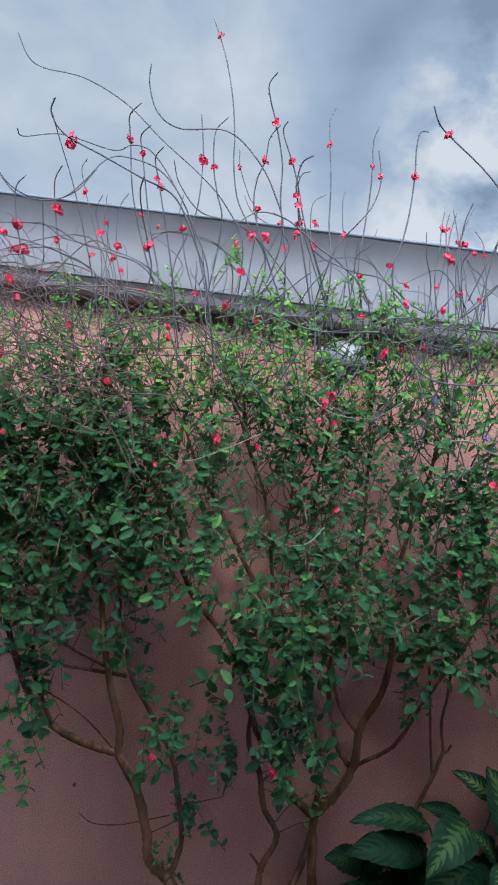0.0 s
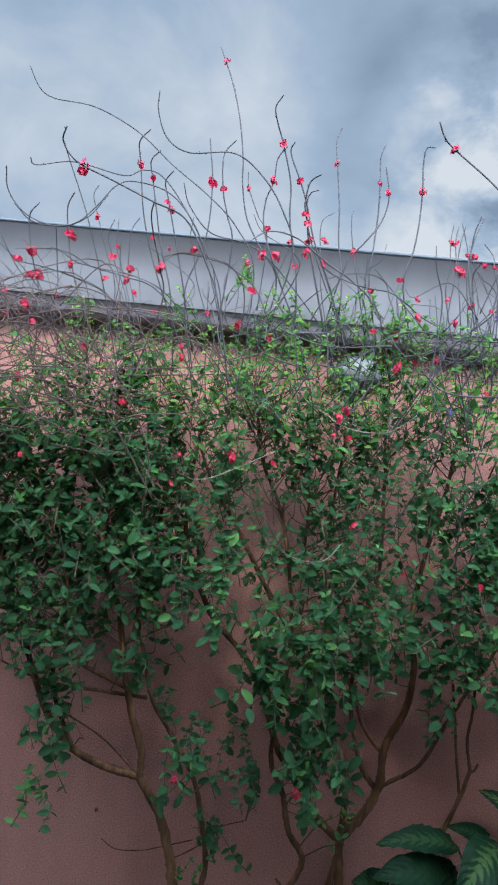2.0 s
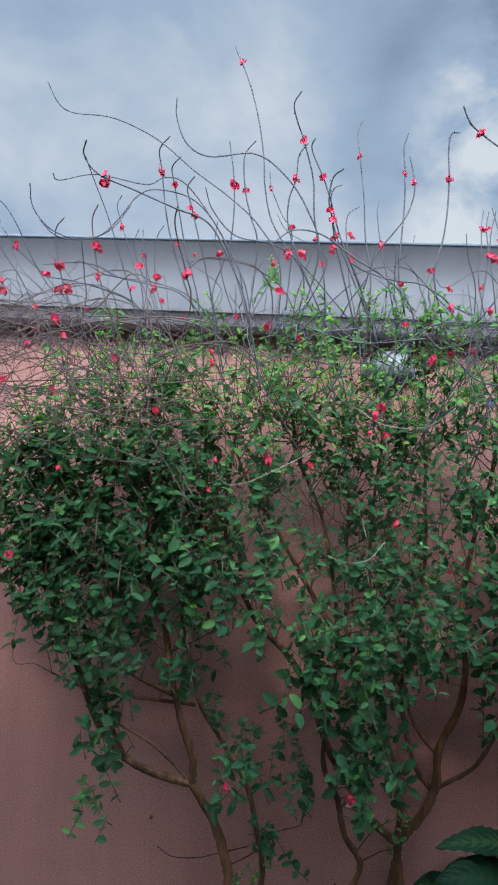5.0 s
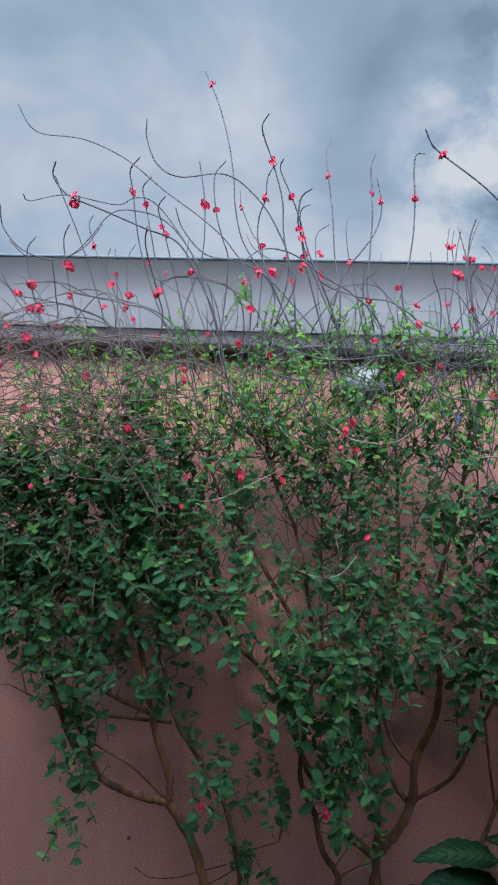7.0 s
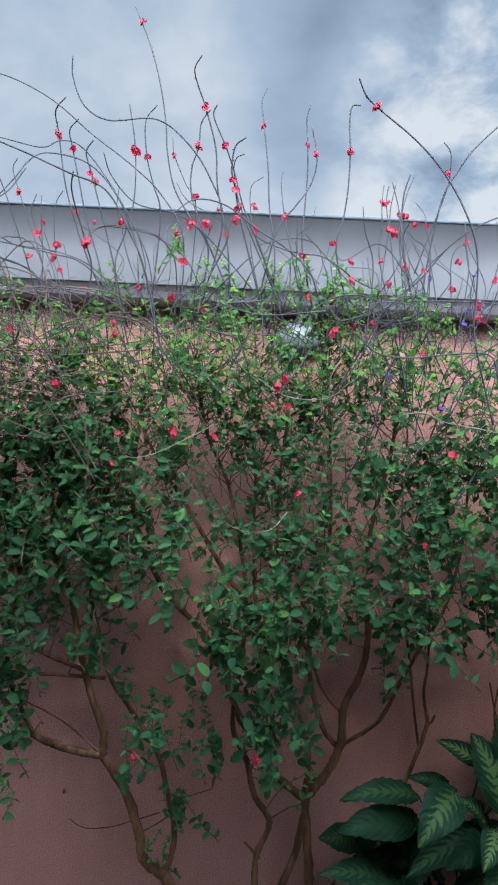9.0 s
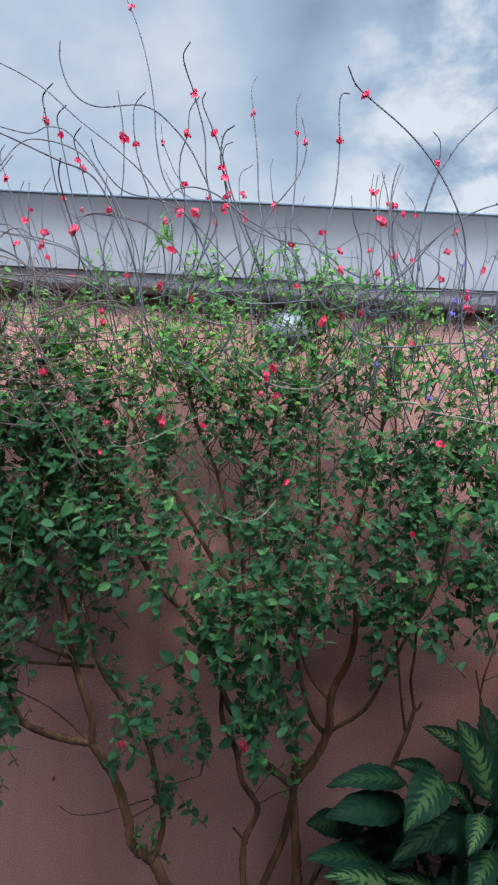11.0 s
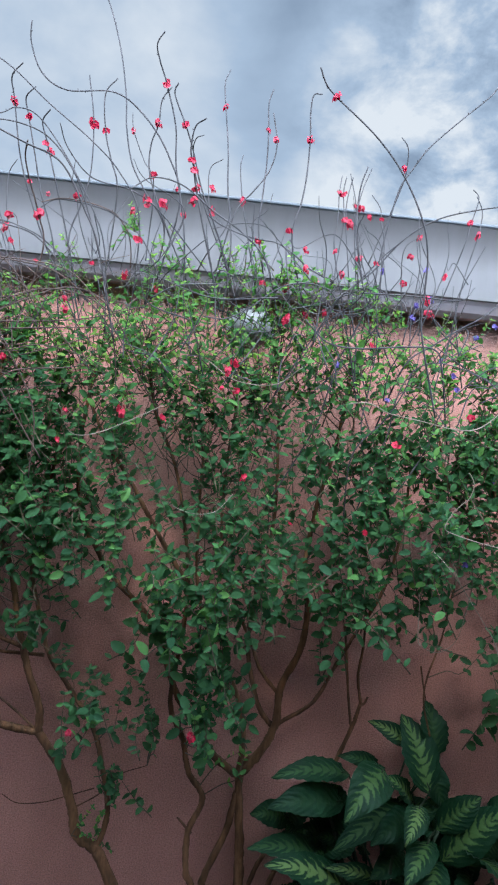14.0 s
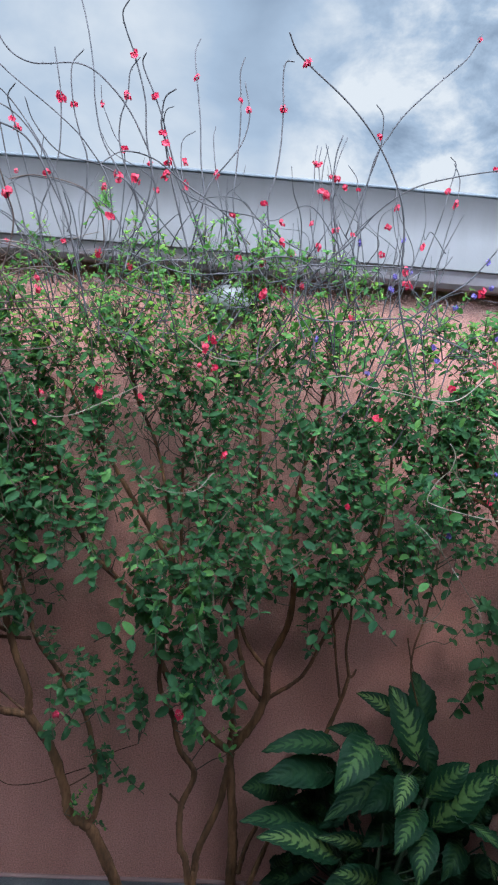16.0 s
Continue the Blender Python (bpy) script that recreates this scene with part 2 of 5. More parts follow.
WHIP = stem_material("flower_stem", (0.03, 0.03, 0.034), (0.075, 0.067, 0.07))
BROWN_WHIP = stem_material("brown_stem", (0.04, 0.026, 0.023), (0.1, 0.065, 0.054))
PALE_WHIP = stem_material("dry_stem", (0.12, 0.1, 0.075), (0.25, 0.21, 0.165))
LEAF = leaf_material("shrub_leaf", (0.018, 0.06, 0.028), (0.043, 0.116, 0.044), 0.45, 0.6)
# new growth, and haze on the upper canopy put into a paler leaf colour
FRESH_LIT = leaf_material("fresh_lit_leaf", (0.036, 0.112, 0.038), (0.095, 0.21, 0.06), 0.45, 0.55)
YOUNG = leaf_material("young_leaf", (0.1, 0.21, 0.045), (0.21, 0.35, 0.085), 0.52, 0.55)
PETAL = petal_material("red_petal", (0.33, 0.006, 0.03), (0.48, 0.012, 0.053))
STALK = stem_material("leaf_stalk", (0.012, 0.02, 0.01), (0.03, 0.045, 0.02))
BLUE_PETAL = petal_material("blue_petal", (0.05, 0.035, 0.16), (0.12, 0.08, 0.3))
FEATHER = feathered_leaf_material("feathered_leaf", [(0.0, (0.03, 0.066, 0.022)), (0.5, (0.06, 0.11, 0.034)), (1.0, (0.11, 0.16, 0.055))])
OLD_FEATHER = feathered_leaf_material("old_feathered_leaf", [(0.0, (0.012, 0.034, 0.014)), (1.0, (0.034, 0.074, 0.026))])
LAMP_WHITE, _t, _b = material("lamp_enamel", (0.15, 0.156, 0.152), 0.5)
LAMP_GLASS, _t, _b = material("lamp_diffuser", (0.14, 0.148, 0.144), 0.5)


# ---- helpers for meshes ----
def part(name, bm, mat, parent=None, label="", smooth=False):
    """Links a bmesh as one mesh object, under a thing or a part if one is given."""
    me = bpy.data.meshes.new(name)
    bm.to_mesh(me)
    bm.free()
    me.materials.append(mat)
    if smooth:
        me.shade_smooth()
    ob = new(name, me)
    if parent:
        ob.parent = parent
    if label:
        tagged(ob, label)
    return ob


def box(bm, x0, x1, y0, y1, z0, z1, bevel=0.0):
    made = bmesh.ops.create_cube(bm, size=1.0, matrix=Matrix.LocRotScale(((x0 + x1) / 2, (y0 + y1) / 2, (z0 + z1) / 2), None, (x1 - x0, y1 - y0, z1 - z0)))
    if bevel:
        edges = list({e for v in made["verts"] for e in v.link_edges})
        bmesh.ops.bevel(bm, geom=edges, offset=bevel, segments=2, affect="EDGES")
    return bm


def block(name, label, mat, *sizes, bevel=0.0, category=""):
    ob = part(name, box(bmesh.new(), *sizes, bevel=bevel), mat)
    return tagged(ob, label, category or name.split("_")[0], kind="structure")


def profile(points, x0, x1):
    """A closed outline in y and z drawn out along x."""
    bm = bmesh.new()
    ends = [[bm.verts.new((x, y, z)) for y, z in points] for x in (x0, x1)]
    n = len(points)
    for i in range(n):
        bm.faces.new((ends[0][i], ends[0][(i + 1) % n], ends[1][(i + 1) % n], ends[1][i]))
    bm.faces.new(ends[0][::-1])
    bm.faces.new(ends[1])
    bmesh.ops.recalc_face_normals(bm, faces=bm.faces)
    return bm


# ---- the large structure ----
WALL_Y = 2.40
WEST, EAST = -5.0, 2.05
block("ground", "dark damp soil and paving at the foot of the wall", SOIL, -60, 60, -60, 60, -0.3, 0.0)
block("wall_north", "rough pink stucco garden wall under a white eave", STUCCO, WEST, EAST, WALL_Y, WALL_Y + 0.2, 0.0, SOFFIT_Z + 0.05)
tagged(part("trim", profile([(WALL_Y, 0), (WALL_Y - 0.012, 0), (WALL_Y - 0.012, 0.003), (WALL_Y - 0.008, 0.007), (WALL_Y, 0.009)], WEST, EAST), LEDGE), "narrow pale plaster ledge along the wall foot", "trim", kind="structure")
# eave: soffit, fascia board with a coved top, roof sheet
block("eave_soffit", "grey shaded soffit board under the eave", SOFFIT, WEST, EAST, FASCIA_Y + 0.0245, WALL_Y + 0.2, SOFFIT_Z, SOFFIT_Z + 0.02, category="soffit")
edge = [(FASCIA_Y + 0.003, SOFFIT_Z - 0.012), (FASCIA_Y, SOFFIT_Z - 0.009)]
edge += [(FASCIA_Y - 0.042 * (k / 30) ** 2.1, ROOF_Z - 0.15 + 0.144 * k / 30) for k in range(31)]
edge += [(FASCIA_Y + 0.024, ROOF_Z + 0.004), (FASCIA_Y + 0.024, SOFFIT_Z - 0.012)]
tagged(part("fascia_board", profile(edge, WEST, EAST), FASCIA), "pale grey-white painted fascia board with a coved top", "fascia", kind="structure")
bead = [(FASCIA_Y - 0.039 + 0.006 * math.cos(a * math.pi / 6), ROOF_Z - 0.004 + 0.006 * math.sin(a * math.pi / 6)) for a in range(12)]
tagged(part("drip_edge", profile(bead, WEST, EAST), ROOFING), "thin blue-grey metal drip edge along the fascia", "trim", kind="structure")
tagged(part("roof", profile([(FASCIA_Y + 0.025, ROOF_Z - 0.018), (FASCIA_Y + 2.6, ROOF_Z - 0.06), (FASCIA_Y + 2.6, ROOF_Z - 0.04), (FASCIA_Y + 0.025, ROOF_Z + 0.002)], WEST, EAST), ROOFING), "low grey metal roof behind the eave", "roof", kind="structure")
# face tilted outward to catch light where a flat shaded soffit would show
tagged(part("soffit_strip", profile([(FASCIA_Y + 0.006, SOFFIT_Z - 0.0125), (FASCIA_Y + 0.02, SOFFIT_Z - 0.025), (FASCIA_Y + 0.038, SOFFIT_Z - 0.048), (FASCIA_Y + 0.06, SOFFIT_Z - 0.062), (WALL_Y - 0.03, SOFFIT_Z - 0.056), (WALL_Y - 0.0005, SOFFIT_Z - 0.052), (WALL_Y - 0.0005, SOFFIT_Z - 0.0125)], WEST, EAST), SOFFIT), "mauve-grey moulding standing in for the shaded soffit between wall and eave", "trim", kind="structure")
# unseen plain walls that close the yard and block part of the light
# added behind the viewpoint to hold light off the foot of the wall
block("wall_south", "plain unseen wall behind the yard, added to shade it", PLAIN, WEST, EAST, -1.4, -1.2, 0.0, 2.8)
# unseen slab added overhead; its edge sets how far up the wall shade reaches
block("ceiling", "plain unseen slab over the viewpoint, added to shade the lower wall", PLAIN, WEST, EAST, -1.4, SHADE_EDGE_Y, 2.8, 2.9)
block("wall_west", "plain pink unseen wall closing the yard", STUCCO, WEST - 0.2, WEST, -1.4, WALL_Y + 0.2, 0.0, 2.3)
# unseen wall set close in, to darken the right side
block("wall_east", "plain pink unseen wall closing the yard", STUCCO, EAST, EAST + 0.2, -1.4, WALL_Y + 0.2, 0.0, 2.3)


# ---- plants: shared means ----
RNG = np.random.default_rng(7)


class Bag:
    """Gathers many small pieces for one mesh."""

    def __init__(self):
        self.verts, self.faces, self.count = [], [], 0

    def add(self, verts, faces):
        self.verts.append(np.asarray(verts, float))
        self.faces += [tuple(int(i) + self.count for i in f) for f in faces]
        self.count += len(verts)

    def ob(self, name, mat, parent=None, label="", smooth=True):
        me = bpy.data.meshes.new(name)
        me.from_pydata(np.concatenate(self.verts).tolist(), [], self.faces)
        me.materials.append(mat)
        if smooth:
            me.shade_smooth()
        o = new(name, me)
        o.parent = parent
        return tagged(o, label) if label else o


def glide(ctrl, per=6):
    """A smooth curve through control rows (place and, if given, radius)."""
    c = np.asarray(ctrl, float)
    c = np.vstack([2 * c[0] - c[1], c, 2 * c[-1] - c[-2]])
    out = []
    for i in range(1, len(c) - 2):
        for s in np.linspace(0, 1, per, endpoint=False):
            a, b, d, e = c[i - 1 : i + 3]
            out.append(0.5 * (2 * b + (d - a) * s + (2 * a - 5 * b + 4 * d - e) * s**2 + (3 * b - a - 3 * d + e) * s**3))
    return np.array(out + [c[-2]])


def tube(bag, path, radii, sides=5, rough=0.0):
    path = np.asarray(path)
    n = len(path)
    ways = np.gradient(path, axis=0)
    ways /= np.linalg.norm(ways, axis=1, keepdims=True) + 1e-9
    ref = np.array([0.3, 1.0, 0.17])
    u = np.cross(ways, ref)
    u /= np.linalg.norm(u, axis=1, keepdims=True) + 1e-9
    v = np.cross(ways, u)
    a = np.linspace(0, 2 * np.pi, sides, endpoint=False)
    ring = np.cos(a)[None, :, None] * u[:, None] + np.sin(a)[None, :, None] * v[:, None]
    r = np.asarray(radii)[:, None] * (1 + rough * RNG.uniform(-1, 1, (n, sides)))
    verts = (path[:, None] + ring * r[..., None]).reshape(-1, 3)
    faces = [(i * sides + j, i * sides + (j + 1) % sides, (i + 1) * sides + (j + 1) % sides, (i + 1) * sides + j) for i in range(n - 1) for j in range(sides)]
    bag.add(verts, faces + [tuple(range(sides))[::-1], tuple((n - 1) * sides + j for j in range(sides))])


# leaf outline: along, half width (egg-shaped with a blunt toothed edge), folded on the midrib
def leaf_outline():
    """Rows along the leaf: an egg shape with blunt teeth, puckered between the side veins."""
    rows = []
    for k in range(9):
        s = 0.07 + 0.108 * k
        w = 0.8 * s**0.62 * (1 - s) ** 0.74 * (1.0 if k % 2 else 0.87)
        rows.append((s, w, 0.016 if k % 2 else -0.01))
    return rows


LEAF_V = [(0, 0, 0)]
for _s, _w, _p in leaf_outline():
    _z = -0.16 * _s * _s
    LEAF_V += [(-_w, _s + 0.02, 0.28 * _w + _z - _p), (-0.5 * _w, _s, 0.17 * _w + _z + _p), (0, _s, _z), (0.5 * _w, _s, 0.17 * _w + _z + _p), (_w, _s + 0.02, 0.28 * _w + _z - _p)]
LEAF_V = np.array(LEAF_V + [(0, 1.0, -0.18)])
LEAF_F = [(0, 2, 1), (0, 3, 2), (0, 4, 3), (0, 5, 4), (41, 42, 46), (42, 43, 46), (43, 44, 46), (44, 45, 46)]
LEAF_F += [(1 + 5 * _r + _c, 2 + 5 * _r + _c, 7 + 5 * _r + _c, 6 + 5 * _r + _c) for _r in range(8) for _c in range(4)]


def leaf_frames(way, up):
    way = way / (np.linalg.norm(way, axis=1, keepdims=True) + 1e-9)
    x = np.cross(way, up)
    x /= np.linalg.norm(x, axis=1, keepdims=True) + 1e-9
    return np.stack([x, way, np.cross(x, way)], 2)


def leaf_mesh(name, mat):
    me = bpy.data.meshes.new(name)
    me.from_pydata(LEAF_V.tolist(), [], LEAF_F)
    me.materials.append(mat)
    me.shade_smooth()
    return me


# full-grown leaves, just unfolded ones, and fresh ones lightened to brighten the upper canopy
LEAF_KINDS = {0: LEAF, 1: YOUNG, 2: FRESH_LIT}
LEAF_MESH = {leaf_kind: leaf_mesh("leaf", mat) for leaf_kind, mat in LEAF_KINDS.items()}


def floret_cluster(seed, mat, florets, reach):
    """A ring of small five-petalled flowers round a stem that runs along z."""
    r = np.random.default_rng(seed)
    bag = Bag()
    for k in range(florets):
        a = 2 * np.pi * k / florets + r.uniform(-0.4, 0.4)
        out_way = np.array([np.cos(a), np.sin(a), r.uniform(-0.25, 0.55)])
        out_way /= np.linalg.norm(out_way)
        x = np.cross(out_way, (0, 0, 1.0))
        x /= np.linalg.norm(x)
        y = np.cross(out_way, x)
        at = out_way * reach * r.uniform(0.4, 1.3) + np.array([0, 0, r.uniform(-1.0, 0.8) * reach])
        size = r.uniform(0.0062, 0.009)
        tube(bag, [out_way * 0.001 + (0, 0, at[2] - 0.004), at * 0.6 + (0, 0, at[2] * 0.3), at], [0.001, 0.0012, 0.0016], 4)
        for p in range(5):
            b = 2 * np.pi * p / 5 + r.uniform(-0.15, 0.15)
            w = np.cos(b) * x + np.sin(b) * y
            side = np.cross(out_way, w)
            lift = r.uniform(-0.1, 0.45)
            tip = at + size * (w + lift * out_way)
            m1, m2 = at + size * (0.62 * w + 0.5 * side + 0.25 * out_way), at + size * (0.62 * w - 0.5 * side + 0.25 * out_way)
            t1, t2 = tip + size * 0.28 * side, tip - size * 0.28 * side
            bag.add([at, m1, t1, t2, m2], [(0, 1, 2), (0, 2, 3), (0, 3, 4)])
    me = bpy.data.meshes.new("flower")
    me.from_pydata(np.concatenate(bag.verts).tolist(), [], bag.faces)
    me.materials.append(mat)
    return me


RED_FLOWERS = [floret_cluster(s, PETAL, n, d) for s, n, d in ((1, 6, 0.0075), (2, 7, 0.0085), (3, 5, 0.007), (4, 8, 0.009), (5, 6, 0.007))]
BLUE_FLOWERS = [floret_cluster(s, BLUE_PETAL, n, d) for s, n, d in ((11, 4, 0.006), (12, 5, 0.007))]


class Shrub:
    def __init__(self, label, x, y, flowers, name="shrub"):
        self.top = tagged(new(name), label, "shrub", "shrubs along the wall")
        self.top.location = (x, y, 0)
        self.base = np.array([x, y, 0.0])
        self.flowers, self.bones = flowers, []
        self.twigs, self.leaves = Bag(), {0: [], 1: [], 2: []}

    def limb(self, name, *rows, sides=9):
        """A trunk or limb through rows of place and radius."""
        c = glide(rows, 10)
        c[1:-1, :3] += RNG.normal(0, 1, (len(c) - 2, 3)) * c[1:-1, 3:] * 0.05
        bag = Bag()
        tube(bag, c[:, :3] - self.base, c[:, 3] * (1 + 0.05 * np.sin(np.arange(len(c)) * 0.9 + 1) + 0.03 * RNG.normal(0, 1, len(c))), sides, 0.07)
        self.bones.append(c[:, :3])
        return bag.ob(name, BARK, self.top)

    def leaf_pairs(self, path, first, step, size, young):
        """Leaves in opposite pairs along a twig, each pair a quarter turn on."""
        length = np.r_[0, np.cumsum(np.linalg.norm(np.diff(path, axis=0), axis=1))]
        turn, s = RNG.uniform(0, 6.28), first * length[-1]
        while s < length[-1] + 1e-6:
            p = np.array([np.interp(s, length, path[:, k]) for k in range(3)])
            q = np.array([np.interp(min(s + 0.01, length[-1]), length, path[:, k]) - np.interp(s - 0.01, length, path[:, k]) for k in range(3)])
            way = q / (np.linalg.norm(q) + 1e-9)
            x = np.cross(way, (0.2, 0.9, 0.3))
            x /= np.linalg.norm(x) + 1e-9
            y = np.cross(way, x)
            near_tip = s > 0.75 * length[-1]
            for half in (0, np.pi):
                if RNG.random() < 0.22:
                    continue
                a = turn + half + RNG.normal(0, 0.45)
                out_way = np.cos(a) * x + np.sin(a) * y
                hang = min(1.0, max(0.0, (size - 0.03) / 0.018))
                d = out_way * 0.85 + way * RNG.uniform(0.1, 0.75) * (1 - 0.6 * hang) + np.array([0, -0.15, RNG.uniform(-0.4, 0.2) - hang * RNG.uniform(-0.1, 0.9)])
                up = way * 0.25 + np.array([RNG.normal(0, 0.5), -0.7 + RNG.normal(0, 0.5), 0.55 - 0.25 * hang])
                k = size * RNG.uniform(0.5, 1.2) * (0.62 if near_tip else 1.0)
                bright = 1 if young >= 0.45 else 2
                # upper clumps swap full-grown leaves for the lightened fresh ones
                leaf_kind = bright if RNG.random() < (young if near_tip else young**2 * 0.45) else 2 if RNG.random() < (young - 0.28) * 2.0 else 0
                self.leaves[leaf_kind].append((*p, *d, *up, k * (0.75 if leaf_kind == 1 else 1.0)))
            turn += np.pi / 2 + RNG.normal(0, 0.2)
            s += step * RNG.uniform(0.5, 1.5)
        # a rosette of young leaves at the tip
        way = path[-1] - path[-2]
        way /= np.linalg.norm(way) + 1e-9
        x = np.cross(way, (0.2, 0.9, 0.3))
        x /= np.linalg.norm(x) + 1e-9
        y = np.cross(way, x)
        leaf_kind = (1 if young >= 0.45 else 2) if RNG.random() < young * 0.8 else 2 if young > 0.35 else 0
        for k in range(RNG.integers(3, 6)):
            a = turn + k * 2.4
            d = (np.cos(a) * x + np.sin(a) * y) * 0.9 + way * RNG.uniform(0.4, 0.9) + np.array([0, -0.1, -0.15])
            self.leaves[leaf_kind].append((*path[-1], *d, *(way * 0.7 + np.array([0, -0.7, 0.3])), size * RNG.uniform(0.45, 0.85) * (0.7 if leaf_kind == 1 else 1.0)))

    def clump(self, x, y, z, r, count, size, young=0.3, deep=0.9, reach=0.24):
        """Leafy twigs that grow from the nearest limb into a ball of foliage."""
        bones = np.vstack(self.bones)
        for _ in range(count):
            g = RNG.normal(0, 1, 3)
            g *= RNG.uniform(0.2, 1.0) ** 0.5 / np.linalg.norm(g)
            tip = np.array([x, y, z]) + g * r * np.array([1, deep, 1])
            tip[1] = min(tip[1], WALL_Y - 0.05)
            stem = min(RNG.uniform(0.09, 0.2) * (0.6 + r * 4), 1.8 * r + 0.03)
            lean = np.array([0.45 * (x - self.base[0]) + RNG.normal(0, 0.42), RNG.normal(-0.15, 0.35), 0.75 + RNG.normal(0, 0.3)])
            start = tip - stem * lean
            start[1] = min(start[1], WALL_Y - 0.04)
            near = bones[np.argmin(np.linalg.norm(bones - start - (0, 0, -0.06), axis=1))]
            if np.linalg.norm(near - start) < reach and near[2] < start[2] - 0.02 and np.dot(start - near, tip - start) > 0.35 * np.linalg.norm(start - near) * np.linalg.norm(tip - start):
                path = glide([near, near * 0.45 + start * 0.55 + RNG.normal(0, 0.008, 3), start, tip], 4)
                first = 0.5
            else:
                path = glide([start, start * 0.5 + tip * 0.5 + RNG.normal(0, 0.01, 3), tip], 4)
                first = 0.1
            tube(self.twigs, path - self.base, np.linspace(0.0021, 0.0008, len(path)), 4)
            self.leaf_pairs(path, first, size * RNG.uniform(0.5, 0.8), size, young)

    def whip(self, mat, thick, *rows, bumps=True):
        """A long bare flower stem, from its base to its tip, with the stubs of fallen flowers."""
        c = glide(rows, 8)
        n = len(c)
        bag = Bag()
        tube(bag, c - self.base, thick * np.linspace(1.15, 0.85, n), 6)
        if bumps:
            for i in range(n // 2, n - 1):
                if RNG.random() < 0.84:
                    continue
                d = RNG.normal(0, 1, 3)
                d *= 1 / np.linalg.norm(d)
                p = c[i] - self.base
                tube(bag, [p, p + d * thick * 1.6, p + d * thick * 2.6 + (0, 0, thick)], [thick * 0.55, thick * 0.6, thick * 0.2], 4)
        bag.ob("flower_stem", mat, self.top)

    def bloom(self, x, y, z, k=1.0):
        me = self.flowers[RNG.integers(len(self.flowers))]
        o = new("flower", me)
        o.parent = self.top
        o.matrix_basis = Matrix.LocRotScale(Vector((x, y, z)) - Vector(self.base), Euler((RNG.normal(0, 0.35), RNG.normal(0, 0.35), RNG.uniform(0, 6.28))), (k, k, k * RNG.uniform(0.9, 1.25)))

    def tangle(self, mat, count, low, high, reach, thick, sag=0.0):
        """Thin stems that cross one another at random inside a block of space."""
        bag = Bag()
        for _ in range(count):
            a = RNG.uniform(low, high)
            d = np.array([RNG.normal(0, 1) * reach[0], RNG.normal(0, 0.4) * reach[1], min(abs(RNG.normal(0, 1)), 1.4) * reach[2]])
            m = a + d * 0.5 + np.array([RNG.normal(0, 0.14), RNG.normal(0, 0.1), RNG.normal(0, 0.14)]) * np.linalg.norm(d) + np.array([0, 0, RNG.uniform(-0.3, 1) * sag])
            e = a + d
            m[2], e[2] = min(m[2], 2.26), min(e[2], 2.3)
            for p in (a, m, e):
                p[1] = min(p[1], WALL_Y - 0.03)
            path = glide([a, m, e, e + (e - m) * 0.3 + (0, 0, RNG.uniform(-0.02, 0.05))], 7)
            tube(bag, path - self.base, thick * RNG.uniform(0.7, 1.2) * np.linspace(1.1, 0.5, len(path)), 4)
        tagged(bag.ob("stem_tangle", mat, self.top), kind="stuff")

    def finish(self, singles):
        """The leaves nearest to the yard become parts, the rest one mesh."""
        tagged(self.twigs.ob("twig_spray", TWIG, self.top), kind="stuff")
        for leaf_kind, rows in self.leaves.items():
            if not rows:
                continue
            a = np.array(rows)
            a = a[np.argsort(a[:, 1])]
            n = min(len(a), singles[leaf_kind])
            frames = leaf_frames(a[:, 3:6], a[:, 6:9])
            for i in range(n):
                o = new("leaf", LEAF_MESH[leaf_kind])
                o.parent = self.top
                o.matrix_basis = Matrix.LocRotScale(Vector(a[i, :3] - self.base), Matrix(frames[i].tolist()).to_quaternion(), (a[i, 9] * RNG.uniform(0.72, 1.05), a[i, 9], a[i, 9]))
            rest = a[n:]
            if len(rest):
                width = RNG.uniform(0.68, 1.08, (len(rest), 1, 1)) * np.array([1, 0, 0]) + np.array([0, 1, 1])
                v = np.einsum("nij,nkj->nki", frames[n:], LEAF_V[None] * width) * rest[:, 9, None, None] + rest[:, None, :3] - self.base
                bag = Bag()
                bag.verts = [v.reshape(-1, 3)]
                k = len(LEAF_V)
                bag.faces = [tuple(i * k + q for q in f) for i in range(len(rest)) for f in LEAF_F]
                tagged(bag.ob(("foliage", "young_foliage", "fresh_foliage")[leaf_kind], LEAF_KINDS[leaf_kind], self.top), kind="stuff")


def feathered_plant(x, y):
    """A low plant on a few short canes; its leaves are added one by one."""
    top = tagged(new("foliage_plant"), "dark green foliage plant with pale feathered veins at the wall foot", "plant")
    top.location = (x, y, 0)
    for k in range(7):
        a = k * 0.9 + 0.3
        dx, dy, h = 0.16 * math.cos(a), 0.07 * math.sin(a), 0.3 + 0.07 * (k % 4)
        bag = Bag()
        tube(bag, glide([(dx * 0.3, dy * 0.3, -0.03), (dx * 0.7, dy, h * 0.5), (dx * 1.3, dy * 1.2, h)], 5), np.linspace(0.009, 0.005, 11), 7, 0.06)
        bag.ob("cane", STALK, top)
    return top


